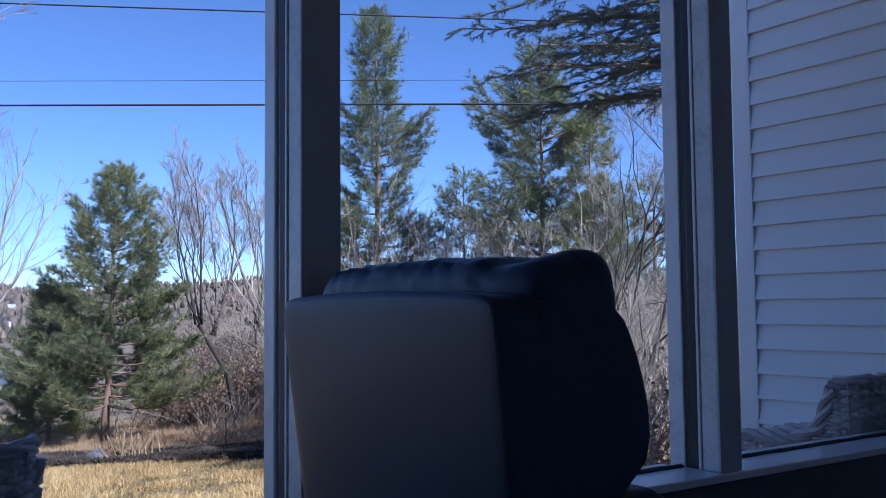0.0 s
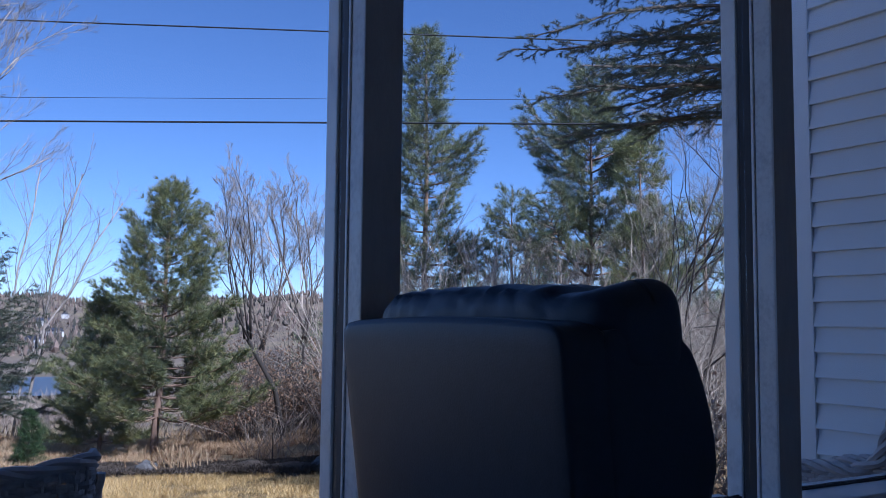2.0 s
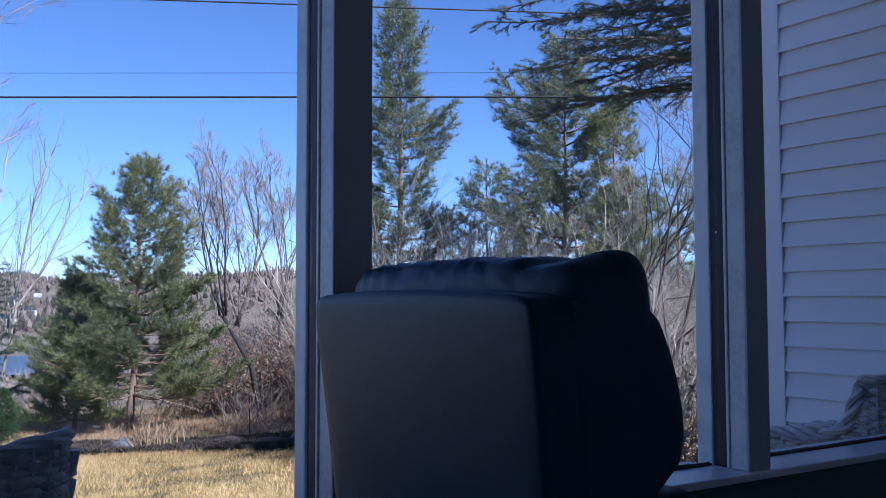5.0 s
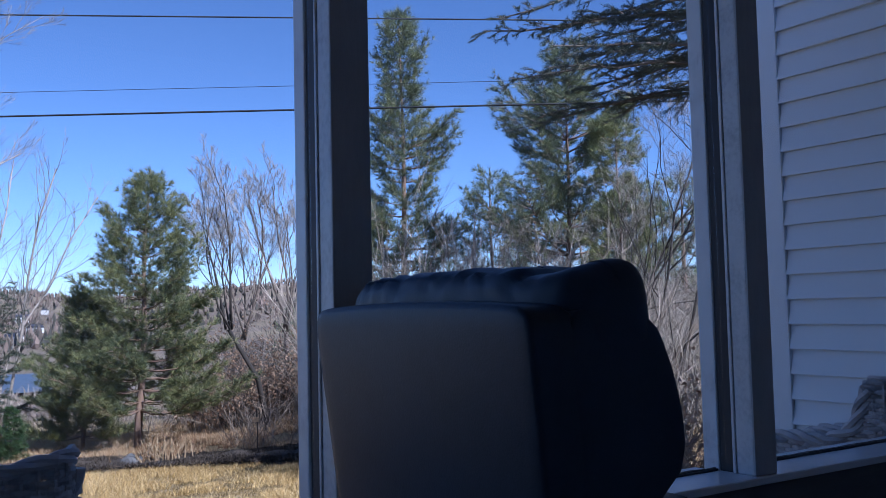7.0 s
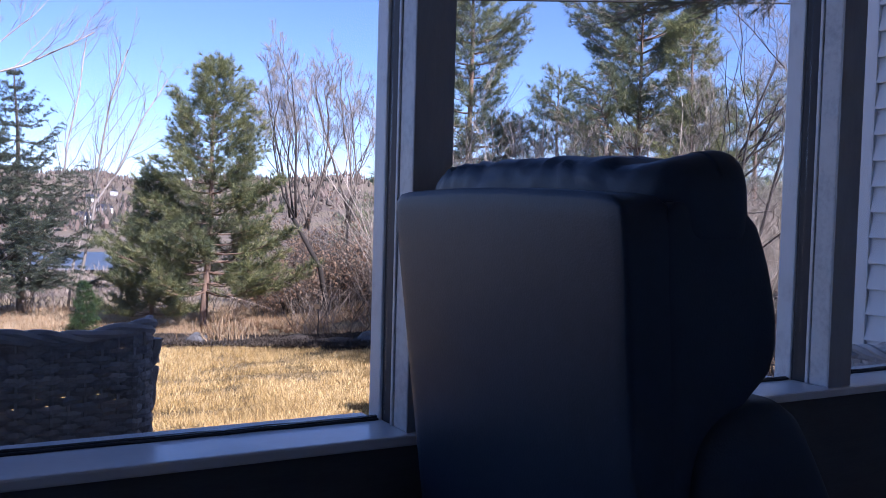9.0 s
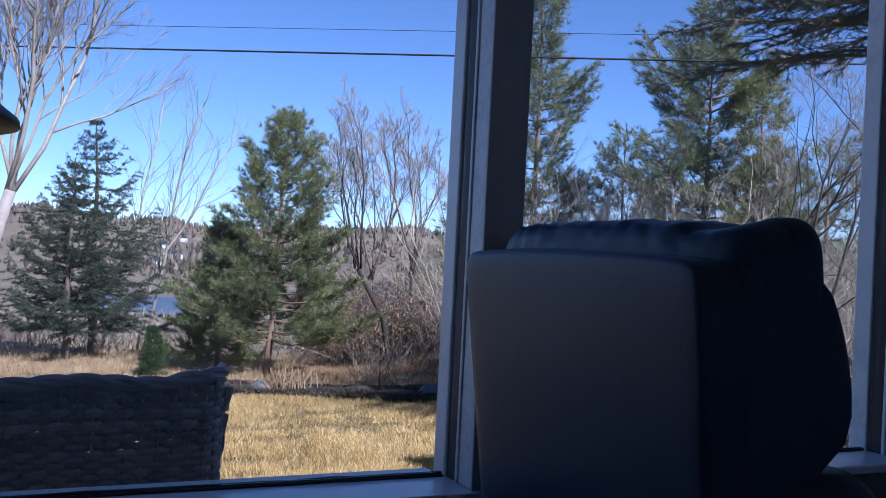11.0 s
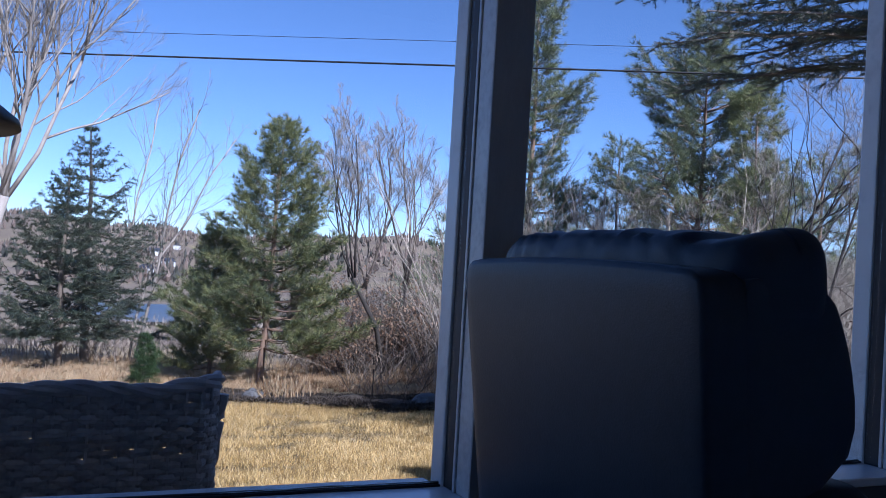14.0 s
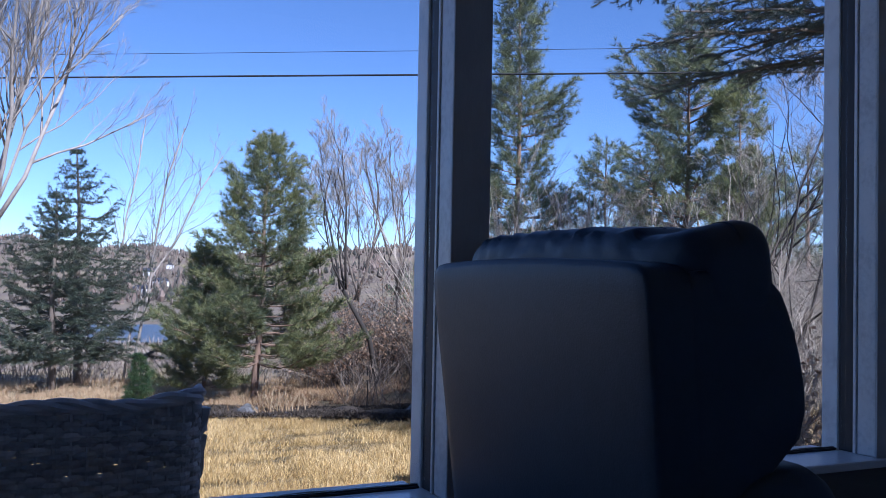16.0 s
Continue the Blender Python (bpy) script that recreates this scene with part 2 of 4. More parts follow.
def land(x, y):
    """Height of the ground: lawn falling gently, a bank to the side, the valley, the far hills."""
    r = math.hypot(x - EYE[0], y - EYE[1])
    az = math.degrees(math.atan2(x - EYE[0], y - EYE[1]))
    z = -0.3 - 0.03 * min(r, 16)
    side = smoothstep(18, 34, az) * (1 - smoothstep(90, 130, az))
    drop = -21.5 * smoothstep(14, 130, r) * (1 - 0.55 * side)
    z += drop
    z += smoothstep(560, 1700, r) * (60 + 9 * math.sin(az * 0.35 + 0.6) + 5 * math.sin(az * 0.9))
    z += side * 0.7 * smoothstep(11, 16, r) * (1 - smoothstep(40, 120, r))
    if r > 5:
        z += 0.05 * noise.noise((x * 0.35, y * 0.35, 0)) * smoothstep(5, 12, r)
    return z


# ---- ground ----
def build_ground():
    rings = [0.0] + list(np.arange(1, 30, 0.6)) + list(np.geomspace(30, 4500, 70))
    na = 240
    v, f = [], []
    for r in rings:
        for k in range(na):
            a = 2 * math.pi * k / na
            x, y = EYE[0] + r * math.sin(a), EYE[1] + r * math.cos(a)
            v.append((x, y, land(x, y)))
    for i in range(len(rings) - 1):
        for k in range(na):
            k2 = (k + 1) % na
            f.append((i * na + k, i * na + k2, (i + 1) * na + k2, (i + 1) * na + k))
    me = bpy.data.meshes.new("ground")
    me.from_pydata(v, [], [q[::-1] for q in f])
    me.materials.append(M_GROUND)
    me.materials.append(M_HILL)
    for p in me.polygons:
        p.material_index = 1 if (p.center.xy - Vector(EYE)).length > 60 else 0
        p.use_smooth = True
    return tagged(new("ground", me), "dry tan lawn and leaf litter falling to a valley with wooded hills", "ground", kind="structure")


build_ground()
lake = Geo()
for rr in [(300, 400)]:
    vs = [(EYE[0] + r * math.sin(radians(a)), EYE[1] + r * math.cos(radians(a)), -20.9) for r in rr for a in range(5, 11)]
    k = len(vs) // 2
    lake.add(vs, [(i, i + 1, k + i + 1, k + i) for i in range(k - 1)])
tagged(lake.make("water", M_WATER), "pale blue lake in the valley", "lake", kind="structure")


# ---- the room ----
X1, X2, X3, X4 = 0.80, 0.905, 2.314, 2.42    # the two mullions
XL, XR, XE = -2.6, 3.95, 3.881               # ends of the window band, and the siding plane
FLOOR, SILL, HEAD = 0.10, 0.65, 2.65
room = thing("window_1", (0, 0, 0), "three-pane window band with worn white painted frame", "window", kind="structure")


def jamb(name, x0, x1, label):
    g = Geo()
    g.box(x0, x1, 0.0, 0.068, SILL, HEAD, 0.003)
    core = g.make(name, M_PAINT, room, label)
    # thin room-side plate in the greyer paint that stands in for shade
    boxed("casing", M_CASING, core, x0 - 0.001, x1 + 0.001, -0.008, -0.0005, SILL, HEAD, 0.002, "room-side face with its shade toned in as grey")
    boxed("glazing_bead", M_PAINT, core, x0 - 0.004, x1 + 0.004, 0.0695, 0.083, SILL, HEAD, 0.003)
    boxed("gasket", M_GASKET, core, x0 + 0.003, x1 - 0.003, 0.084, 0.141, SILL, HEAD, 0, "dark rubber glazing strip")
    boxed("outer_board", M_PAINT, core, x0 - 0.004, x1 + 0.004, 0.142, 0.208, SILL - 0.02, HEAD, 0.005, "weathered white outer board")


jamb("mullion", X1, X2, "painted wooden mullion")
jamb("mullion", X3, X4, "painted wooden mullion")
jamb("side_jamb", XL - 0.1, XL, "painted wooden jamb")
jamb("side_jamb", XR, XR + 0.1, "painted wooden jamb")
for a, b in ((XL, X1), (X2, X3), (X4, XR)):
    p = boxed("pane", M_GLASS, room, a + 0.0045, b - 0.0045, 0.108, 0.113, SILL + 0.02, HEAD, 0, "clear window glass")
    p.visible_shadow = False
    g = Geo()
    xs = np.linspace(a + 0.003, b - 0.003, 60)
    for y0, r, zz in ((0.148, 0.004, 0.652), (0.158, 0.005, 0.656)):
        g.tube([(x, y0 + 0.0012 * math.sin(x * 41), zz + 0.0025 * noise.noise((x * 9, y0 * 50, 0))) for x in xs], r, 6)
    g.make("bottom_gasket", M_GASKET, room, "cracked dark rubber strip along the glass")
    boxed("outer_sill", M_PAINT, room, a + 0.003, b - 0.003, 0.171, 0.25, SILL - 0.03, SILL - 0.002, 0.004)
boxed("window_head", M_PAINT, room, XL - 0.1, XR + 0.1, 0.0, 0.208, HEAD + 0.002, HEAD + 0.06, 0.003)
g = Geo()
g.box(XL - 0.14, XR + 0.14, -0.026, 0.15, SILL - 0.028, SILL - 0.001, 0.006)
tagged(g.make("window_sill", M_SILL), "glossy white painted wooden window sill", "window sill", kind="structure")

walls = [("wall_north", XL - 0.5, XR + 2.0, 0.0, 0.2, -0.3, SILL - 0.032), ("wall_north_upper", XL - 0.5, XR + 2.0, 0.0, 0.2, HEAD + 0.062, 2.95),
         ("wall_north_left", XL - 0.5, XL - 0.102, 0.0, 0.2, SILL - 0.03, HEAD + 0.06), ("wall_north_right", XR + 0.102, XR + 2, 0.0, 0.2, SILL - 0.03, HEAD + 0.06),
         ("wall_west", XL - 0.7, XL - 0.502, -3.4, 0.2, -0.3, 2.95), ("wall_east", XR + 0.6, XR + 0.8, -3.4, -0.002, -0.3, 2.95), ("wall_south", XL - 0.7, XR + 0.8, -3.6, -3.402, -0.3, 2.95)]
# only the stretch below the sill gets the colour darkened for shade
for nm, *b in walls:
    tagged(boxed(nm, M_SHADEWALL if nm == "wall_north" else M_WALL, None, *b), "plain painted inner wall in shade", "wall", kind="structure")
tagged(boxed("floor", M_FLOOR, None, XL - 0.5, XR + 0.6, -3.4, -0.002, FLOOR - 0.1, FLOOR), "dark wooden floor of the room", "floor", kind="structure")
tagged(boxed("ceiling", M_CEIL, None, XL - 0.5, XR + 0.6, -3.4, -0.002, 2.82, 2.9), "plain ceiling of the room", "ceiling", kind="structure")
tagged(boxed("roof", M_ROOF, None, XL - 1.0, XE + 3.4, -3.8, 0.3, 2.952, 3.1), "plain dark roof over the room", "roof", kind="structure")

# the wing with its siding
wing = thing("house_wing", (0, 0, -0.4), "house wing clad in white vinyl clapboard siding", "house", kind="structure")
boxed("wall", M_VINYL, wing, XE + 0.012, XE + 3.2, 0.212, 1.1, 0.0, 3.6)
cb = boxed("corner_board", M_VINYL, wing, XE - 0.012, XE + 0.02, 1.012, 1.116, 0.1, 3.6, 0.004, "white corner post")
boxed("corner_lip", M_VINYL, wing, XE - 0.014, XE + 0.004, 1.004, 1.0115, 0.1, 3.6, 0.002)
boxed("corner_board", M_VINYL, wing, XE + 0.021, XE + 0.12, 1.101, 1.118, 0.1, 3.6, 0.004, "white corner post")


# ---- recliner ----
def rounded(sx, sy, sz, power=6.0, n=14, bend=None):
    """A cushion: a box with its edges swollen round; bend moves each point."""
    bm = bmesh.new()
    bmesh.ops.create_cube(bm, size=2)
    bmesh.ops.subdivide_edges(bm, edges=list(bm.edges), cuts=n, use_grid_fill=True)
    for v in bm.verts:
        x, y, z = v.co
        k = (abs(x) ** power + abs(y) ** power + abs(z) ** power) ** (-1 / power)
        x, y, z = x * k, y * k, z * k
        v.co = bend(x, y, z) if bend else (x * sx / 2, y * sy / 2, z * sz / 2)
    bmesh.ops.recalc_face_normals(bm, faces=bm.faces)
    return bm


def recliner():
    ob = thing("recliner", (0.95, -0.49, FLOOR), "black leather recliner armchair with puffy headrest beside the window", "armchair")
    ox, oy, oz = ob.location

    def tilt(z):
        return (1.2 - z) * 0.09

    def shell(x, y, z):
        zz = 0.755 + z * 0.468
        w = 0.395 - (1.2 - zz) * 0.085
        crown = 0.012 * (1 - y * y)
        return (0.755 + x * 0.052 - 0.012 * (1 - y * y) * (1 - z * z) + tilt(zz) - ox, -0.49 + y * (w if y > 0 else 0.397) - oy, zz - oz + crown * max(z, 0))

    part("back_shell", rounded(1, 1, 1, 22, 22, shell), M_LEATHER, ob, "smooth leather outer back", True)

    def pillow(x, y, z):
        ear = smoothstep(0.7, 0.93, -y) * smoothstep(-0.95, 0.4, x)
        up = max(z, 0)
        crease = noise.noise((y * 3.2, z * 1.5, 0))
        pleat = 0.0035 * math.sin(y * 33 + 6 * crease) + 0.0025 * math.sin(y * 61 + x * 3 + 9 * crease)
        calm = 1 - 0.85 * smoothstep(0.66, 0.85, -y)
        zz = 1.2 + z * 0.094 + up * (0.006 * noise.noise((y * 5, 0, 3)) + 0.031 * ear - 0.014 * math.exp(-((y + 0.7) / 0.1) ** 2)) + pleat * calm * up
        return (0.889 + x * (0.107 + 0.5 * pleat * calm) - 0.012 * z * (1 if x > 0 else 0) + 0.012 * ear - ox, -0.482 + y * 0.41 - oy, zz - oz)

    part("headrest", rounded(1, 1, 1, 4.6, 36, pillow), M_LEATHER, ob, "pleated leather headrest pillow", True)

    def front(zz):
        """How far the padding reaches forward at the height zz."""
        return float(np.interp(zz, (0.55, 0.84, 0.885, 0.905, 0.928, 0.955, 1.008, 1.087, 1.127, 1.18, 1.205, 1.23), (0.96, 0.972, 0.995, 1.024, 1.049, 1.064, 1.064, 1.049, 1.034, 1.014, 0.992, 0.95)))

    def lumbar(x, y, z):
        zz = 0.88 + z * 0.34
        fold = 0.004 * math.sin(zz * 95 + 2 * y) * math.exp(-((zz - 0.98) / 0.12) ** 2) + 0.004 * noise.noise((y * 4, zz * 14, 1))
        x1 = front(zz) + fold
        return (0.83 + (x1 - 0.83) * (x + 1) / 2 - ox, -0.488 + y * 0.392 + fold * 0.3 - oy, zz - oz)

    part("back_cushion", rounded(1, 1, 1, 9, 34, lumbar), M_LEATHER, ob, "padded leather back cushion", True)

    def box_bend(cx, cy, cz, hx, hy, hz):
        def bend(x, y, z):
            f = 0.006 * noise.noise((x * 3 + cx, y * 3, z * 3))
            return (cx + x * (hx + f) - ox, cy + y * (hy + f) - oy, cz + z * (hz + f) - oz)
        return bend

    part("seat_cushion", rounded(1, 1, 1, 5, 12, box_bend(1.3, -0.49, 0.42, 0.33, 0.27, 0.09)), M_LEATHER, ob, "", True)
    part("base", rounded(1, 1, 1, 10, 10, box_bend(1.22, -0.49, 0.28, 0.42, 0.3, 0.14)), M_LEATHER, ob, "", True)
    def side(x, y, z):
        zz = 0.775 + 0.44 * z
        x0, x1 = 0.782 + tilt(zz), front(zz) - 0.02
        return ((x0 + x1) / 2 + x * (x1 - x0) / 2 - ox, -0.866 + 0.024 * y + 0.001 * noise.noise((x * 2, z * 5, 2)) - oy, zz - oz)

    part("side_panel", rounded(1, 1, 1, 9, 18, side), M_LEATHER, ob, "", True)

    def near_arm(x, y, z):
        xx = 1.27 + 0.42 * x
        top = 0.63 + 0.262 * (1 - smoothstep(1.03, 1.25, xx))
        zz = 0.2 + (top - 0.2) * (z + 1) / 2
        return (xx - ox, -0.845 + 0.085 * y - oy, zz - oz)

    part("armrest", rounded(1, 1, 1, 6, 18, near_arm), M_LEATHER, ob, "padded leather arm rising to the back", True)
    part("armrest", rounded(1, 1, 1, 5, 12, box_bend(1.25, -0.145, 0.4, 0.4, 0.075, 0.15)), M_LEATHER, ob, "", True)
    for dx in (0.95, 1.55):
        for dy in (-0.78, -0.2):
            g = Geo()
            g.tube([(dx - ox, dy - oy, 0.002), (dx - ox, dy - oy, 0.09)], [0.018, 0.028], 10)
            g.make("foot", M_CASING, ob)


recliner()


# ---- wicker chairs on the deck ----
DECK = -0.12


def woven(g, path, normal, z0, z1, rows, stake=0.042, amp=0.0065, seed=1, lean=0.0):
    """Wavy strands over and under upright stakes along a path of (x, y)."""
    rng = np.random.default_rng(seed)
    path = np.asarray(path, float)
    seg = np.r_[0, np.cumsum(np.linalg.norm(np.diff(path, axis=0), axis=1))]
    total = seg[-1]
    k = max(6, int(total / stake) * 4)
    s = np.linspace(0, total, k)
    px, py = np.interp(s, seg, path[:, 0]), np.interp(s, seg, path[:, 1])
    nx, ny = np.gradient(py), -np.gradient(px)
    ln = np.hypot(nx, ny) + 1e-9
    nx, ny = nx / ln, ny / ln
    pitch = (z1 - z0) / rows
    for r in range(rows):
        z = z0 + (r + 0.5) * pitch
        if rng.random() < 0.012:
            continue
        off = amp * np.sin(s / stake * math.pi + r * math.pi) + rng.normal(0, 0.0012, k)
        dz = 0.004 * np.sin(s * 7 + r * 0.7) + rng.normal(0, 0.0011, k)
        g.tube(np.c_[px + nx * (off + lean * (z - z0)), py + ny * (off + lean * (z - z0)), z + dz], pitch * 0.68, 5, 0.45)


def stakes(g, path, z0, z1, gap=0.042, lean=0.0, r=0.0045):
    path = np.asarray(path, float)
    seg = np.r_[0, np.cumsum(np.linalg.norm(np.diff(path, axis=0), axis=1))]
    for s in np.arange(gap / 2, seg[-1], gap):
        x, y = np.interp(s, seg, path[:, 0]), np.interp(s, seg, path[:, 1])
        g.tube([(x, y, z0), (x, y, z1)], r, 5)


def rope(g, pts, r=0.016, twist=26, strands=3):
    """A twisted border of strands round a line."""
    pts = np.asarray(pts, float)
    seg = np.r_[0, np.cumsum(np.linalg.norm(np.diff(pts, axis=0), axis=1))]
    s = np.arange(0, seg[-1], 0.012)
    p = np.stack([np.interp(s, seg, pts[:, i]) for i in range(3)], 1)
    d = np.gradient(p, axis=0)
    d /= np.linalg.norm(d, axis=1, keepdims=True)
    ref = np.array([0.02, 0.05, 1.0])
    a = np.cross(d, ref)
    a /= np.linalg.norm(a, axis=1, keepdims=True)
    b = np.cross(d, a)
    for k in range(strands):
        th = s * twist + k * 2 * math.pi / strands
        g.tube(p + (a * np.cos(th)[:, None] + b * np.sin(th)[:, None]) * r * 0.75, r * 0.75, 6)


def wicker_chair(place, turn, width, back, arm, depth, label, seed):
    """Facing local +y; the back panel at y = 0."""
    ob = thing("wicker_armchair", place, label, "wicker chair", "wicker chairs on the deck")
    ob.rotation_euler = (0, 0, turn)
    h = width / 2
    curve = [(-h, 0.1), (-h + 0.015, 0.04), (-h + 0.06, 0.0)] + [(x, 0.0) for x in np.linspace(-h + 0.1, h - 0.1, 9)] + [(h - 0.06, 0.0), (h - 0.015, 0.04), (h, 0.1)]
    g = Geo()
    woven(g, curve, None, 0.1, back - 0.02, int((back - 0.12) / 0.0175), seed=seed)
    g.make("back_weave", M_WICKER, ob)
    g = Geo()
    stakes(g, curve, 0.06, back)
    g.make("back_stakes", M_WICKER, ob)
    g = Geo()
    rope(g, [(x, y - 0.004, back + 0.006 * math.sin(x * 16 + seed) + (0.012 if abs(x) > h - 0.12 else 0)) for x, y in curve], 0.015, 24)
    rope(g, [(x, y * 0.9 + 0.03, back - 0.012) for x, y in curve], 0.014, 26)
    g.make("back_border", M_WICKER, ob, "twisted wicker rim")
    for sgn in (-1, 1):
        side = [(sgn * h, 0.1), (sgn * (h + 0.01), depth * 0.5), (sgn * h, depth)]
        g = Geo()
        woven(g, side, None, 0.1, arm - 0.02, int((arm - 0.12) / 0.0175), seed=seed + 3)
        stakes(g, side, 0.06, arm)
        g.make("side_weave", M_WICKER, ob)
        g = Geo()
        zs = [(0.1, back - 0.03), (0.13, back - 0.1), (0.17, back - 0.2), (0.23, arm + 0.03), (0.3, arm), (depth * 0.8, arm), (depth, arm - 0.02), (depth + 0.03, arm - 0.08)]
        rope(g, [(sgn * h, y, z) for y, z in zs], 0.024, 22)
        rope(g, [(sgn * (h - 0.03), y + 0.01, z - 0.006) for y, z in zs], 0.02, 22)
        g.make("arm_rim", M_WICKER, ob, "twisted wicker arm")
        g = Geo()
        wing_rows = int((back - arm) / 0.0175)
        for r in range(wing_rows):
            z = arm + r * 0.0175
            e = 0.1 + (0.2 - 0.1) * (1 - r / wing_rows) ** 1.2
            ys = np.linspace(0.08, e + 0.02, 9)
            g.tube([(sgn * h + 0.006 * math.sin(y * 75 + r * math.pi), y, z) for y in ys], 0.0085, 5, 0.6)
        g.make("wing_weave", M_WICKER, ob)
        for yy in (0.06, depth - 0.04):
            g = Geo()
            g.tube([(sgn * (h - 0.03), yy, 0.002), (sgn * (h - 0.03), yy, 0.3)], 0.022, 8)
            g.make("leg", M_WICKER, ob)
    g = Geo()
    woven(g, [(-h, depth), (h, depth)], None, 0.1, 0.36, 14, seed=seed + 5)
    g.make("front_weave", M_WICKER, ob)
    part("seat", rounded(width - 0.06, depth - 0.04, 0.12, 6, 8), M_WICKER, ob).location = (0, depth / 2 + 0.02, 0.38)
    return ob


WICKER = wicker_chair((-0.085, 0.62, DECK), 0, 0.86, 0.95, 0.62, 0.62, "grey-brown woven wicker armchair with twisted rim on the deck", 1)
wicker_chair((3.7, 0.265, DECK), 0, 0.34, 0.98, 0.71, 0.62, "grey-brown woven wicker armchair against the white siding", 2)

# ---- lamp in the room ----
lamp = thing("floor_lamp", (-0.497, -0.6, FLOOR), "dark floor lamp with wide conical shade near the window", "lamp")
g = Geo()
g.tube([(0, 0, 1.252), (0, 0, 1.262), (0, 0, 1.41), (0, 0, 1.415)], [0.268, 0.266, 0.07, 0.05], 40)
g.make("shade", M_SHADE, lamp, "dark conical shade", True)
g = Geo()
g.tube([(0, 0, 0.02), (0, 0, 1.3)], 0.012, 10)
g.make("pole", M_METAL, lamp)
g = Geo()
g.tube([(0, 0, 0.001), (0, 0, 0.02), (0, 0, 0.03)], [0.15, 0.15, 0.03], 28)
g.make("base", M_METAL, lamp)

# ---- plants ----
def unit(v):
    v = np.asarray(v, float)
    return v / (math.sqrt(v @ v) + 1e-9)


def conifer(name, label, place, height, reach, needles, bark, seed, spruce=False, clear=0.12, whorl=0.2, limbs=5, tuft=0.1, count=12, width=0.0035, lean=(0, 0), thick=0.02, group="", side=None, fill=1.0, angle=None):
    """A trunk, limbs in whorls, twigs and needles. reach(f): crown radius at the share f of the height."""
    rng = np.random.default_rng(seed)
    ob = thing(name, place, label, "tree", group)
    g, nd = Geo(), Geo()
    top = np.array([lean[0], lean[1], height])
    zs = np.linspace(0, 1, 14)
    axis = np.c_[top[0] * zs ** 1.3 + 0.02 * np.sin(zs * 9 + seed), top[1] * zs ** 1.3 + 0.02 * np.cos(zs * 7), top[2] * zs]
    axis[0, 2] = -0.1
    r0 = height * thick
    g.tube(axis, r0 * (1 - 0.93 * zs) + 0.003, 8)
    tp, td = [], []
    f = clear
    while f < 0.985:
        c = np.array([np.interp(f, zs, axis[:, i]) for i in range(3)])
        a0 = rng.uniform(0, 6.28)
        for k in range(limbs if f < 0.9 else max(3, limbs - 1)):
            a = a0 + k * 6.283 / limbs + rng.normal(0, 0.25)
            ln = reach(f) * rng.uniform(0.5, 1.15)
            if side:
                ln *= side(a, f)
            if ln < 0.03 * height / 4:
                ln = 0.03 * height / 4
            el = angle(f) + rng.normal(0, 0.1) if angle else ((-0.25 + 0.75 * f) if spruce else (0.1 + 0.75 * f * f))
            h = np.array([math.cos(a), math.sin(a), 0])
            s = np.linspace(0, 1, 6)
            bend = (-0.22 if spruce else -0.08) * ln
            up = 0.16 * ln if spruce else 0.14 * ln
            pts = c + np.outer(s * ln, h * math.cos(el)) + np.outer(s * ln * math.sin(el) + bend * np.sin(s * math.pi) + up * s ** 3, [0, 0, 1])
            pts += rng.normal(0, 0.012 * ln, pts.shape) * s[:, None]
            rb = max(0.0025, 0.012 * ln * (height / 4) ** 0.3)
            g.tube(pts, rb * (1 - 0.8 * s), 4)
            n_tw = max(3, int((11 if spruce else 8) * ln ** 0.7 / (height / 4.2) ** 0.5 * fill))
            for j in range(n_tw):
                q = (0.25 if spruce else 0.38) + (0.75 if spruce else 0.62) * (j + rng.random()) / n_tw
                p = np.array([np.interp(q, s, pts[:, i]) for i in range(3)])
                sg = -1 if j % 2 else 1
                sidev = np.array([-h[1], h[0], 0]) * sg
                d = unit(h * rng.uniform(0.5, 1.0) + sidev * rng.uniform(0.3, 1.0) + np.array([0, 0, rng.normal(0.0 if spruce else 0.3, 0.2)]))
                tl = ln * rng.uniform(0.16, 0.4) * (1.15 - 0.6 * q)
                tl = max(tl, tuft * 1.2)
                e = p + d * tl
                g.tube([p, (p + e) / 2 + np.array([0, 0, 0.03 * tl]), e], [rb * 0.45, rb * 0.3, rb * 0.15], 3)
                m = max(2, int(tl / (tuft * (0.3 if spruce else 0.42))))
                lo = 0.0 if spruce else 0.3
                for w in np.linspace(lo, 1, m):
                    tp.append(p + (e - p) * w + rng.normal(0, tuft * 0.16, 3))
                    td.append(unit(d + np.array([0, 0, 0.0 if spruce else 0.45])))
            for w in (0.8, 0.9, 1.0):
                tp.append(np.array([np.interp(w, s, pts[:, i]) for i in range(3)]))
                td.append(unit(pts[-1] - pts[-2] + np.array([0, 0, 0.01])))
        f += whorl / height * rng.uniform(0.75, 1.25)
    for w in np.linspace(0.93, 1, 4):
        tp.append(top * w)
        td.append((0, 0, 1))
    nd.needles(rng, tp, td, tuft, count, 0.7 if spruce else 0.55, width)
    g.make("trunk", bark, ob, "", True)
    nd.make("crown", needles, ob)
    return ob


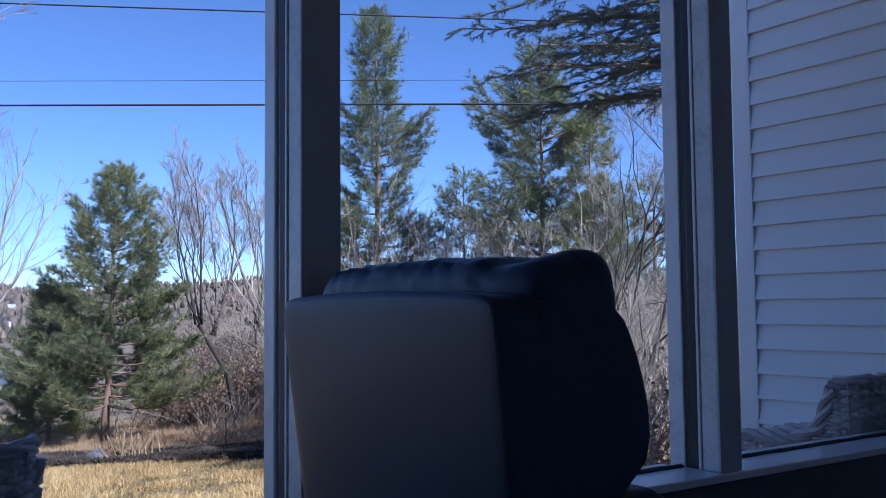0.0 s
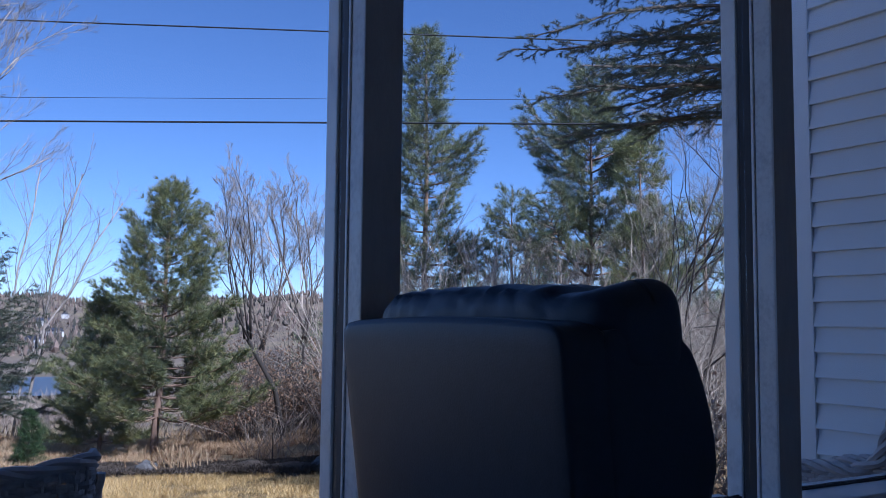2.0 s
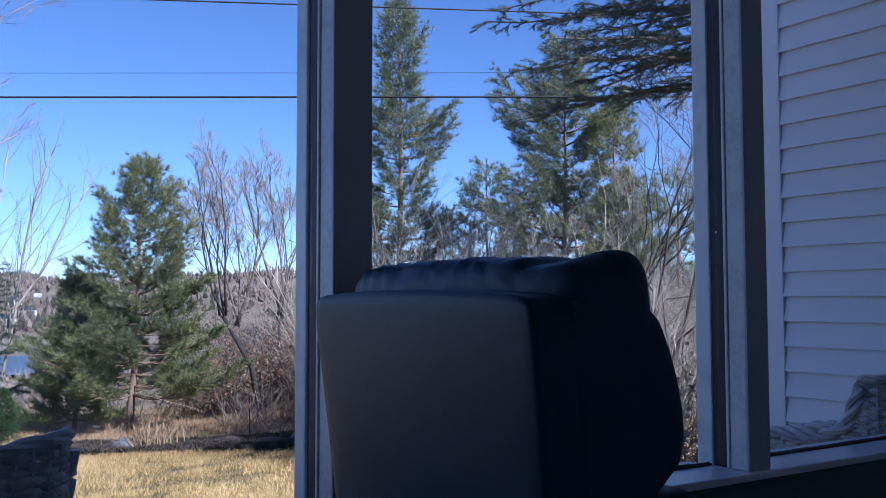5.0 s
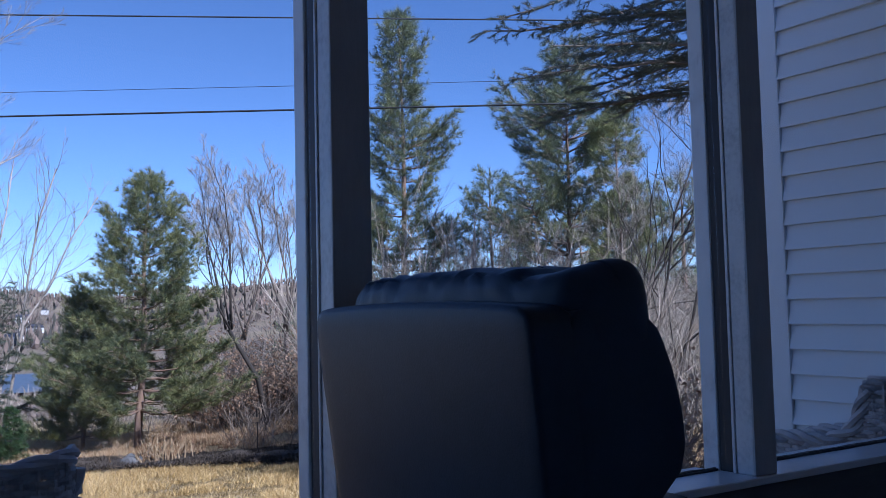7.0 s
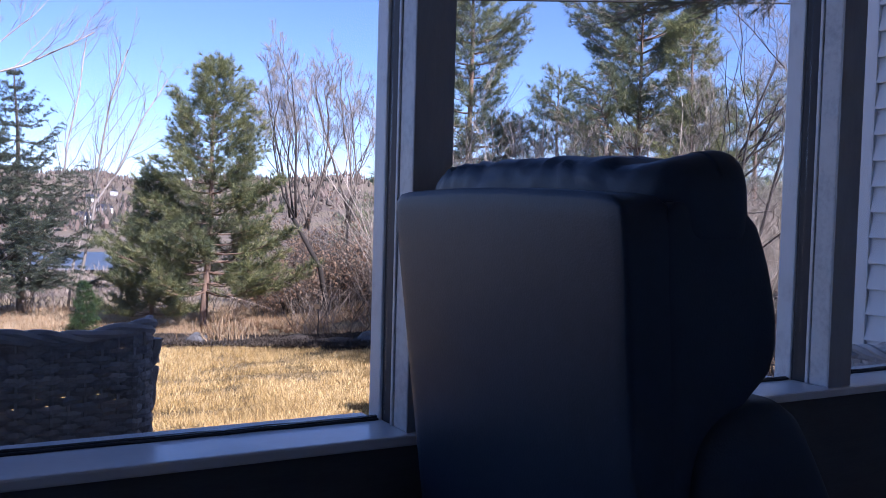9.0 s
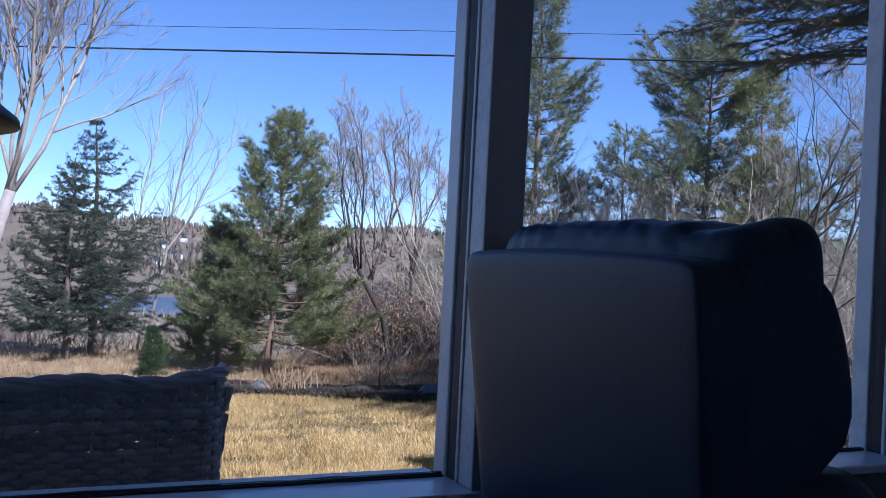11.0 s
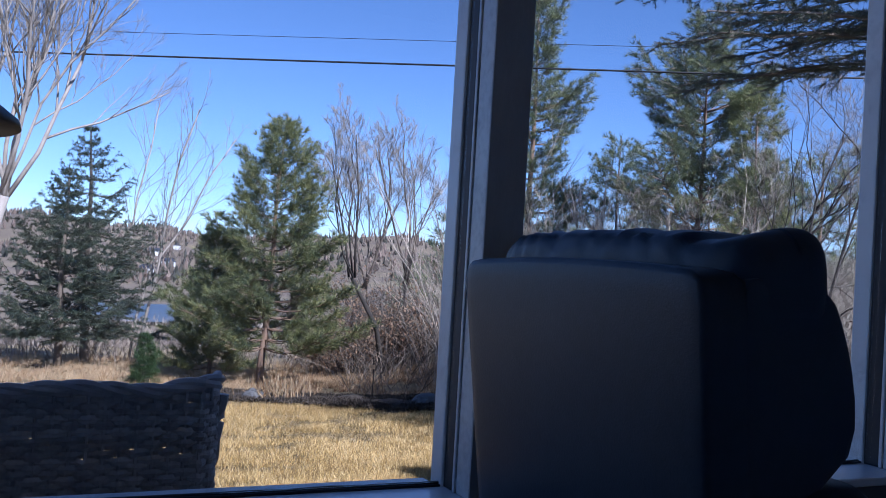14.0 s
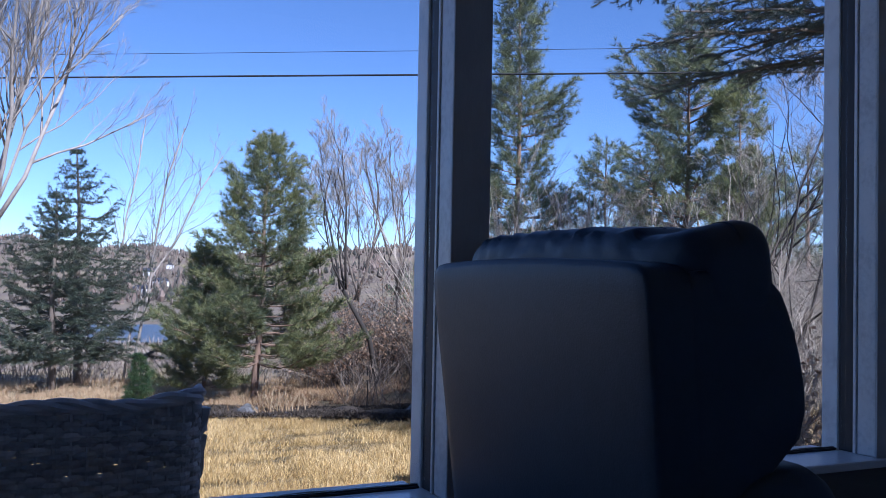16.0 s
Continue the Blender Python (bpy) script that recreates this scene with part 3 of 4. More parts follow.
def grow(g, fine, rng, p, d, length, radius, depth, spread, up, gaps, ratio, sides=6):
    """One bough and, from it, its smaller ones."""
    k = 6 if depth > 1 else 4
    pts, dirs = [np.array(p)], [np.array(d)]
    for i in range(k - 1):
        d = unit(np.array(d) + rng.normal(0, 0.15, 3) + np.array([0, 0, up]))
        pts.append(pts[-1] + d * length / (k - 1))
        dirs.append(d)
    s = np.linspace(0, 1, k)
    (g if depth > (2 if ratio < 0.35 else 1) else fine).tube(pts, np.maximum(radius * (1 - 0.62 * s), 0.0018), sides)
    if depth <= 0:
        return
    n = gaps[min(depth, len(gaps) - 1)]
    for j in range(n):
        q = 0.25 + 0.75 * (j + rng.random() * 0.8) / n
        i = min(k - 2, int(q * (k - 1)))
        b = pts[i] + (pts[i + 1] - pts[i]) * (q * (k - 1) - i)
        perp = unit(np.cross(dirs[i], rng.normal(0, 1, 3)))
        nd = unit(dirs[i] + perp * spread * rng.uniform(0.6, 1.3))
        grow(g, fine, rng, b, nd, length * ratio * rng.uniform(0.7, 1.25) * (1.2 - 0.55 * q), radius * (0.3 if ratio < 0.35 else 0.47) * (1.2 - 0.6 * q), depth - 1, spread, up, gaps, ratio if depth < 3 else min(0.5, ratio * 1.15), 4 if depth > 2 else 3)


def bare_tree(name, label, place, stems, bark, seed, depth=4, spread=0.75, up=0.05, gaps=(0, 5, 5, 5, 6), group="", category="tree", ratio=0.48, foot=None):
    """stems: (way, length, radius) each, from the foot or from a fork that stands at foot=(x, y, z, radius)."""
    rng = np.random.default_rng(seed)
    ob = thing(name, place, label, category, group)
    fine = Geo()
    fork = (0, 0, -0.15)
    if foot:
        fork = foot[:3]
        g = Geo()
        g.tube([(0, 0, -0.2), (foot[0] * 0.3, foot[1] * 0.4, foot[2] * 0.5), fork], [foot[3] * 1.25, foot[3], foot[3] * 0.8], 9)
        g.make("trunk", bark, ob, "", True)
    for i, (way, length, radius) in enumerate(stems):
        g = Geo()
        grow(g, fine, rng, (fork[0] + 0.05 * math.cos(i * 2.4), fork[1] + 0.05 * math.sin(i * 2.4), fork[2]), unit(way), length, radius * 0.82, depth, spread, up, gaps, ratio)
        g.make("stem" if i or foot else "trunk", bark, ob, "", True)
    fine.make("twigs", M_FINE, ob)["kind"] = "stuff"
    return ob


def shrub(name, label, place, height, stems, bark, seed, fan=0.5, twigs=5, radius=0.008, leaves=None, leaf=0.05, nleaf=0, group=""):
    rng = np.random.default_rng(seed)
    ob = thing(name, place, label, "shrub", group)
    g, lf, lp = Geo(), Geo(), []
    for i in range(stems):
        a = rng.uniform(0, 6.28)
        t = fan * rng.uniform(0.1, 1) ** 0.7
        d = np.array([math.cos(a) * t, math.sin(a) * t, 1])
        ln = height * rng.uniform(0.55, 1.05)
        p = np.array([rng.normal(0, 0.12 * height), rng.normal(0, 0.12 * height), -0.1])
        s = np.linspace(0, 1, 6)
        pts = p + np.outer(s * ln, unit(d)) + rng.normal(0, 0.012 * ln, (6, 3)) * s[:, None] + np.outer(s ** 2 * ln * 0.15, [d[0], d[1], -0.3])
        g.tube(pts, radius * (1 - 0.8 * s) + 0.0012, 4)
        for j in range(twigs):
            q = rng.uniform(0.3, 0.95)
            b = np.array([np.interp(q, s, pts[:, k]) for k in range(3)])
            w = unit(unit(d) + rng.normal(0, 0.45, 3))
            tl = ln * rng.uniform(0.12, 0.35)
            e = b + w * tl
            mid = (b + e) / 2 + rng.normal(0, 0.04 * tl, 3)
            g.tube([b, mid, e], [radius * 0.4, radius * 0.3, 0.0012], 3)
            lp += [b + (e - b) * x for x in rng.random(2)]
            for kk in range(2):
                e2 = mid + unit(w + rng.normal(0, 0.6, 3)) * tl * 0.5
                g.tube([mid, e2], [radius * 0.22, 0.001], 3)
    g.make("branches", bark, ob)
    if nleaf and lp:
        lp = np.array(lp)[rng.integers(0, len(lp), nleaf)] + rng.normal(0, 0.03, (nleaf, 3))
        lf.needles(rng, lp, np.tile([0, 0, -0.3], (nleaf, 1)), leaf, 1, 1.0, leaf * 0.35)
        lf.make("leaves", leaves, ob, "curled brown dead leaves")
    return ob


# young pine on the edge of the lawn, with a lower companion
conifer("pine_tree", "bushy green pine with ragged crown at the lawn's edge", spot(14.75, 14.3), 4.1, lambda f: 1.6 * (1 - f) ** 0.72, M_PINE, M_PINEBARK, 11,
        clear=0.14, whorl=0.135, limbs=6, tuft=0.12, count=22, width=0.0036, lean=(0.16, 0), thick=0.014, group="pines", fill=1.7)
conifer("pine_tree", "low dense pine beside a taller one", spot(11.7, 14.9), 2.3, lambda f: 0.85 * (1 - f) ** 0.6, M_PINE, M_PINEBARK, 12, clear=0.08, whorl=0.14, limbs=6, tuft=0.105, count=15, width=0.0042, thick=0.014, group="pines", fill=2)
# spruces
conifer("spruce_tree", "dark green spruce with layered boughs", spot(3.2, 16.5), 3.3, lambda f: 1.45 * (1 - f) ** 0.75, M_SPRUCE, M_BARK, 13, True, 0.24, 0.2, 7, 0.06, 10, 0.0038, group="spruces", fill=1.15)
conifer("spruce_tree", "tall dark green spruce with drooping boughs", spot(4.6, 17.2), 4.1, lambda f: 1.95 * (1 - f) ** 0.8, M_SPRUCE, M_BARK, 14, True, 0.22, 0.21, 7, 0.06, 10, 0.0038, lean=(-0.1, 0), group="spruces", fill=1.15)
conifer("spruce_tree", "small bright green young spruce", spot(8.0, 13.6), 0.75, lambda f: 0.26 * (1 - f) ** 0.8, M_YOUNG, M_BARK, 15, True, 0.05, 0.07, 6, 0.05, 9, 0.003, group="spruces")
# tall pines beyond the wires
conifer("pine_tree", "tall narrow blue-green pine", spot(30.6, 22), 8.7, lambda f: 2.15 * (1 - f) ** 0.55 * (0.75 + 0.25 * math.sin(f * 23)), M_PINE_FAR, M_PINEBARK, 21, clear=0.1, whorl=0.27, limbs=6, tuft=0.19, count=18, width=0.005, thick=0.011, group="tall pines", fill=2.5)
conifer("pine_tree", "broad open-crowned pine with reddish trunk", spot(40.6, 20), 6.9, lambda f: 2.7 * (1 - f) ** 0.45 * (0.75 + 0.25 * math.sin(f * 19 + 1)), M_PINE_FAR, M_PINEBARK, 22, clear=0.3, whorl=0.3, limbs=6, tuft=0.17, count=17, width=0.0048, lean=(0.2, 0), thick=0.011, group="tall pines", fill=2.6, angle=lambda f: 0.25 + 0.5 * f)
conifer("pine_tree", "yellow-green pine with open crown", spot(43.9, 19), 5.3, lambda f: 1.5 * (1 - f) ** 0.5 * (0.7 + 0.3 * math.sin(f * 17)), M_PINE, M_PINEBARK, 23, clear=0.25, whorl=0.32, limbs=6, tuft=0.17, count=16, width=0.0048, thick=0.01, group="tall pines", fill=2.2)
conifer("pine_tree", "blue-green pine with side boughs", spot(36.0, 23), 4.9, lambda f: 1.4 * (1 - f) ** 0.5, M_PINE_FAR, M_PINEBARK, 24, clear=0.2, whorl=0.32, limbs=5, tuft=0.18, count=12, width=0.006, thick=0.013, group="tall pines", fill=1.8)
conifer("pine_tree", "low pine at the edge of the brush", spot(25.6, 17), 2.7, lambda f: 0.55 * (1 - f) ** 0.5, M_PINE_FAR, M_PINEBARK, 25, clear=0.2, whorl=0.3, limbs=5, tuft=0.14, count=11, width=0.005, group="tall pines")
for i, (a, r, h) in enumerate(((27.2, 30, 4.2), (33.0, 34, 4.6), (37.5, 33, 4.2), (45.6, 23, 4.4), (47.6, 21, 4.2), (49.6, 22, 4.6), (24.0, 36, 3.4), (41.5, 30, 4.6))):
    conifer("pine_tree", "small pine behind the brush", spot(a, r), h, lambda f: 1.5 * (1 - f) ** 0.6, M_PINE_FAR, M_PINEBARK, 40 + i, clear=0.1, whorl=0.42, limbs=5, tuft=0.24, count=10, width=0.009, group="background pines", fill=0.9)


# the near spruce, whose boughs hang into view beside the house
def near_spruce():
    rng = np.random.default_rng(5)
    base = spot(56.0, 9.6)
    ob = thing("spruce_tree", base, "big dark spruce beside the house with long level boughs", "tree", "spruces")
    g, nd = Geo(), Geo()
    g.tube([(0, 0, -0.1), (0, 0, 4), (0.05, 0, 8.5)], [0.2, 0.14, 0.02], 10)
    tp, td = [], []
    for b in range(50):
        z = 3.72 + 2.7 * (b / 50) ** 1.1 + rng.normal(0, 0.07)
        a = radians(rng.uniform(88, 232))
        h = np.array([math.cos(a), math.sin(a), 0])
        ln = (3.4 - 0.25 * max(0, z - 3.6)) * rng.uniform(0.72, 1.05)
        s = np.linspace(0, 1, 9)
        pts = np.outer(s * ln, h) + np.outer(z + 0.12 * ln * np.sin(s * 2.2) - 0.2 * ln * s ** 1.5 + rng.uniform(0.03, 0.13) * ln * s ** 4, [0, 0, 1]) + rng.normal(0, 0.02, (9, 3)) * s[:, None]
        g.tube(pts, 0.026 * (1 - 0.85 * s) + 0.002, 5)
        for j in range(42):
            q = 0.2 + 0.8 * (j + rng.random()) / 42
            p = np.array([np.interp(q, s, pts[:, i]) for i in range(3)])
            sg = -1 if j % 2 else 1
            d = unit(h * rng.uniform(0.6, 1.0) + np.array([-h[1], h[0], 0]) * sg * rng.uniform(0.4, 1.0) + np.array([0, 0, rng.normal(-0.16, 0.26)]))
            tl = rng.uniform(0.14, 0.42) * (1.2 - 0.6 * q)
            e = p + d * tl
            g.tube([p, (p + e) / 2, e], [0.006, 0.004, 0.002], 3)
            for w in np.arange(0, tl, 0.03):
                tp.append(p + d * w)
                td.append(unit(d + rng.normal(0, 0.1, 3)))
            for kk in range(3):
                m = p + d * tl * rng.uniform(0.3, 0.8)
                d2 = unit(d + np.array([-d[1], d[0], 0]) * rng.choice([-1, 1]) * 0.9 + np.array([0, 0, rng.normal(-0.1, 0.3)]))
                l2 = tl * rng.uniform(0.3, 0.55)
                g.tube([m, m + d2 * l2], [0.004, 0.0015], 3)
                for w in np.arange(0, l2, 0.03):
                    tp.append(m + d2 * w)
                    td.append(d2)
    nd.needles(rng, tp, td, 0.042, 7, 0.8, 0.0028)
    g.make("trunk", M_BARK, ob)
    nd.make("crown", M_SPRUCE, ob)


near_spruce()

# bare trees
bare_tree("bare_tree", "large many-stemmed bare grey tree", spot(-1.9, 14.5), [((0.72, 0, 1), 3.8, 0.05), ((0.56, 0.1, 1), 3.6, 0.036), ((0.42, 0.05, 1), 4.0, 0.045), ((0.25, 0.15, 1), 4.0, 0.04), ((0.12, -0.1, 1), 4.0, 0.045), ((0.0, 0.1, 1), 3.8, 0.04), ((-0.25, 0.1, 1), 3.6, 0.045)], M_BIRCH, 31, 4, 0.5, 0.06, (0, 6, 5, 5, 8), "bare trees", foot=(0.45, 0, 2.6, 0.1))
bare_tree("birch_tree", "slim pale bare birch", spot(6.9, 18), [((0.0, 0.02, 1), 4.9, 0.034)], M_BIRCH, 32, 3, 0.55, 0.1, (0, 6, 5, 16), "birches", ratio=0.27)
bare_tree("birch_tree", "leaning pale bare birch", spot(7.25, 18.2), [((0.13, -0.02, 1), 5.0, 0.04)], M_BIRCH, 33, 3, 0.55, 0.1, (0, 6, 5, 18), "birches", ratio=0.27)
bare_tree("birch_tree", "thin pale bare birch stem among spruces", spot(4.9, 19), [((0.06, 0, 1), 5.6, 0.036)], M_BIRCH, 38, 3, 0.55, 0.08, (0, 6, 5, 14), "birches", ratio=0.27)
bare_tree("bare_tree", "bare forked tree with dark leaning trunk", spot(22.3, 15.2), [((-0.12, 0, 1), 2.3, 0.026), ((0.22, 0, 1), 2.1, 0.024), ((-0.32, 0.1, 1), 2.0, 0.022), ((0.05, 0.2, 1), 2.2, 0.02)], M_DARKBARK, 34, 4, 0.6, 0.09, (0, 6, 6, 5, 6), "bare trees", ratio=0.45, foot=(-0.68, 0, 1.6, 0.04))
bare_tree("bare_tree", "bare upright tree with fine twigs", spot(20.6, 18.2), [((-0.2, 0, 1), 2.7, 0.03), ((0.08, 0, 1), 2.8, 0.03), ((0.3, 0, 1), 2.4, 0.026), ((-0.05, 0.2, 1), 2.6, 0.022)], M_BARK, 35, 4, 0.6, 0.09, (0, 6, 6, 5, 6), "bare trees", ratio=0.45, foot=(0.05, 0, 1.5, 0.045))
bare_tree("bare_tree", "bare twiggy tree in the hedgerow", spot(23.4, 18.0), [((-0.16, 0, 1), 2.7, 0.032), ((0.1, 0, 1), 2.9, 0.03), ((0.35, 0, 1), 2.5, 0.026), ((0.0, 0.2, 1), 2.6, 0.022)], M_BARK, 36, 4, 0.6, 0.09, (0, 6, 6, 5, 6), "bare trees", ratio=0.45, foot=(-0.05, 0, 1.5, 0.05))
bare_tree("crooked_tree", "crooked dark bare fruit tree", spot(41.5, 13), [((0.35, -0.1, 1), 4.0, 0.036), ((0.75, -0.4, 1), 4.0, 0.036), ((-0.5, 0.4, 1), 2.8, 0.026)], M_DARKBARK, 37, 4, 0.8, 0.05, (0, 6, 6, 5, 7), "bare trees", ratio=0.52)
bare_tree("crooked_tree", "twisted bare tree with dark boughs", spot(44.8, 12), [((0.4, -0.25, 1), 4.2, 0.036), ((0.1, 0, 1), 3.9, 0.032), ((0.7, -0.4, 1), 4.2, 0.032)], M_DARKBARK, 39, 4, 0.8, 0.05, (0, 6, 6, 5, 7), "bare trees", ratio=0.52)

# shrubs and brush
for i, (a, r, h, n) in enumerate(((31.2, 10.5, 3.3, 28), (30.5, 11.0, 3.1, 28), (33.0, 11.5, 3.0, 26), (35.6, 11.0, 3.1, 28), (37.2, 12.0, 3.2, 28), (39.5, 12.0, 3.0, 26), (42.5, 11.5, 2.8, 26), (32, 13, 2.9, 26), (38.3, 10.5, 2.4, 24), (45, 11, 2.4, 24))):
    shrub("shrub", "leafless shrub of pale arching stems", spot(a, r), h, n, M_TWIG, 60 + i, 0.45, 7, 0.011, group="pale shrubs")
for i, (a, r, h, n) in enumerate(((18.8, 16.2, 1.3, 40), (20.4, 16.0, 1.5, 46), (21.8, 16.4, 1.9, 50), (23.3, 16.2, 1.7, 46), (24.6, 16.0, 1.5, 40), (26.5, 15.5, 1.6, 40), (17.4, 18, 1.2, 36), (22.6, 18.5, 2.2, 50), (20.6, 19, 2.0, 44))):
    shrub("shrub", "tangled grey brush holding a few dead leaves", spot(a, r), h, n, M_REDTWIG if i % 3 == 0 else M_DARKBARK, 80 + i, 0.9, 10, 0.005, M_DEADLEAF, 0.055, 900, "hedgerow brush")
for i, (a, r, h, n) in enumerate(((47.0, 6.6, 1.35, 30), (48.6, 6.9, 1.5, 30), (45.4, 7.4, 1.4, 30), (50.2, 6.3, 1.2, 26), (43.5, 8.5, 1.5, 28))):
    shrub("shrub", "russet bramble thicket with dry stems", spot(a, r), h, n, M_REDTWIG, 100 + i, 0.7, 10, 0.005, M_DEADLEAF, 0.05, 320, "brambles")


def scatter_stems(name, label, mat, seed, n, az, rr, height, fan, radius, segs=3):
    rng = np.random.default_rng(seed)
    g = Geo()
    for i in range(n):
        a, r = rng.uniform(*az), rng.uniform(*rr)
        x, y, z = spot(a, r)
        h = height * rng.uniform(0.4, 1.1)
        d = np.array([rng.normal(0, fan), rng.normal(0, fan), 1.0])
        p = np.array([x, y, z - 0.05])
        m = p + d * h * 0.5
        e = m + (d + np.array([rng.normal(0, fan), rng.normal(0, fan), -0.25])) * h * 0.5
        g.tube([p, m, e], [radius, radius * 0.7, radius * 0.25], 3)
    return tagged(g.make(name, mat), label, "brush", kind="stuff")


scatter_stems("brush", "grey-brown leafless brush on the slope", M_REDTWIG, 1, 3600, (-4, 26), (16.5, 40), 0.95, 0.45, 0.007)
scatter_stems("brush", "pale leafless brush below the pines", M_TWIG, 2, 4600, (25, 56), (13, 26), 2.1, 0.45, 0.006)
scatter_stems("brush", "russet undergrowth on the bank", M_REDTWIG, 3, 2200, (20, 54), (13, 20), 1.0, 0.6, 0.006)
scatter_stems("brush", "tangled grey-brown thicket beside the pines", M_FINE, 5, 3600, (38, 57), (12, 24), 2.4, 0.5, 0.006)
scatter_stems("brush", "grey saplings in the far hedgerow", M_FINE, 4, 2200, (30, 58), (26, 50), 2.6, 0.35, 0.012)


def blades(name, label, mat, seed, n, az, rr, length, width, spread, power=1.0, gap=-0.22, lift=-0.005, category="grass"):
    rng = np.random.default_rng(seed)
    a = rng.uniform(*az, n)
    r = rr[0] + (rr[1] - rr[0]) * rng.random(n) ** power
    p = []
    for i in range(n):
        x, y, z = spot(a[i], r[i])
        if noise.noise((x * 2.0, y * 3.4, 5)) + 0.6 * noise.noise((x * 0.5, y * 0.9, 2)) > gap:
            p.append((x, y, z + lift))
    g = Geo()
    g.needles(rng, p, np.tile([0, 0, 1.0], (len(p), 1)), length, 3, spread, width)
    return tagged(g.make(name, mat), label, category, kind="stuff")


blades("lawn_grass", "short dry tan lawn grass", M_GRASS, 7, 80000, (-3, 33), (5.0, 11.8), 0.085, 0.0036, 1.0)
blades("lawn_thatch", "flattened brown thatch under the lawn grass", M_THATCH, 17, 52000, (-3, 33), (5.0, 11.9), 0.05, 0.006, 1.6, 1.0, -9)
blades("meadow_grass", "long straw-coloured grass beyond the bed", M_TALLGRASS, 8, 22000, (-3, 34), (12.9, 18), 0.13, 0.005, 0.95)
blades("meadow_grass", "matted straw grass on the bank", M_TALLGRASS, 9, 9000, (33, 56), (5.5, 14), 0.2, 0.004, 0.6)


blades("leaf_litter", "russet fallen leaves on the bank", M_DEADLEAF, 10, 9000, (16, 33), (12.9, 16.5), 0.07, 0.012, 1.2, 1.0, -0.22, -0.005, "leaves")


# bed with rocks and cut stalks
def bed():
    g = Geo()
    rows = []
    for a in np.arange(2, 30, 0.35):
        row = []
        for k, q in enumerate(np.linspace(0, 1, 7)):
            x, y, z = spot(a, 11.75 + 1.0 * q + 0.12 * math.sin(a * 1.3))
            row.append((x, y, z - 0.02 + 0.12 * math.sin(q * math.pi) ** 0.7 + 0.05 * noise.noise((x * 3, y * 3, 1))))
        rows.append(row)
    n = len(rows)
    g.add([p for r in rows for p in r], [(i * 7 + j, (i + 1) * 7 + j, (i + 1) * 7 + j + 1, i * 7 + j + 1) for i in range(n - 1) for j in range(6)])
    tagged(g.make("garden_bed", M_MULCH, None, "", True), "dark mulched bed along the edge of the lawn", "garden bed", kind="structure")


M_MULCH = material("dark_mulch", [(0.025, 0.019, 0.014), (0.055, 0.042, 0.03), (0.11, 0.085, 0.06)], 6, 0.95, 0.9, 50)
bed()
blades("bark_mulch", "dark shredded bark mulch on the bed", M_MULCH, 18, 9000, (2, 30), (11.72, 12.75), 0.055, 0.014, 1.4, 1.0, -9, 0.06, "bark mulch")


def rock(place, sx, sy, sz, seed):
    bm = bmesh.new()
    bmesh.ops.create_icosphere(bm, subdivisions=3, radius=1)
    for v in bm.verts:
        k = 1 + 0.3 * noise.noise(v.co * 1.4 + Vector((seed, 0, 0))) + 0.08 * noise.noise(v.co * 4)
        v.co = Vector((v.co.x * sx, v.co.y * sy, v.co.z * sz)) * k
    me = bpy.data.meshes.new("rock")
    bm.to_mesh(me)
    bm.free()
    me.materials.append(M_ROCK)
    ob = new("rock", me)
    ob.location = Vector(place) + Vector((0, 0, sz * 0.45))
    tagged(ob, "grey field rock lying in the bed", "rock", "rocks in the bed")


rock(spot(14.3, 12.0), 0.15, 0.12, 0.12, 1)
rock(spot(25.0, 12.2), 0.24, 0.16, 0.14, 2)
rock(spot(13.3, 12.1), 0.07, 0.06, 0.04, 3)
rock(spot(12.2, 12.0), 0.06, 0.06, 0.04, 4)
rng = np.random.default_rng(3)
g = Geo()
for i in range(90):
    a, t = rng.uniform(0, 6.28), rng.uniform(0, 0.9)
    p = np.array([rng.normal(0, 0.2), rng.normal(0, 0.1), 0.08])
    g.tube([p, p + np.array([math.cos(a) * t * 0.2, math.sin(a) * t * 0.2, rng.uniform(0.08, 0.28)])], [0.007, 0.005], 4)
tagged(g.make("cut_stalks", M_TALLGRASS), "clump of pale cut dry flower stalks in the bed", "dead plant", kind="stuff").location = spot(15.9, 12.1)
marker = thing("plant_marker", spot(21.5, 12.6), "thin dark garden stake with a pale tag", "garden stake")
g = Geo()
g.tube([(0, 0, -0.1), (0.01, 0, 0.3), (0, 0, 0.62)], 0.008, 6)
g.make("stake", M_DARKBARK, marker)
boxed("tag", M_TALLGRASS, marker, -0.06, 0.02, -0.012, 0.0, 0.45, 0.51, 0.003, "pale tag")


# wires
def wire(az, rise, r, radius, label):
    """A straight span, nearest at the bearing az and r metres out, rise being its slope seen from the seat."""
    c, s = math.cos(radians(az)), math.sin(radians(az))
    g = Geo()
    pts = [(EYE[0] + r * s + q * c, EYE[1] + r * c - q * s, 1.2 + r * rise + 0.00004 * q * q) for q in np.linspace(-45, 45, 31)]
    g.tube(pts, radius, 6)
    tagged(g.make("power_line", M_WIRE, None, "", True), label, "power line", "overhead wires")


wire(27, 0.3207, 16, 0.013, "black overhead power cable across the sky")
wire(33, 0.248, 16, 0.005, "thin grey overhead wire across the sky")
wire(33, 0.2213, 16, 0.017, "thick black overhead cable across the sky")


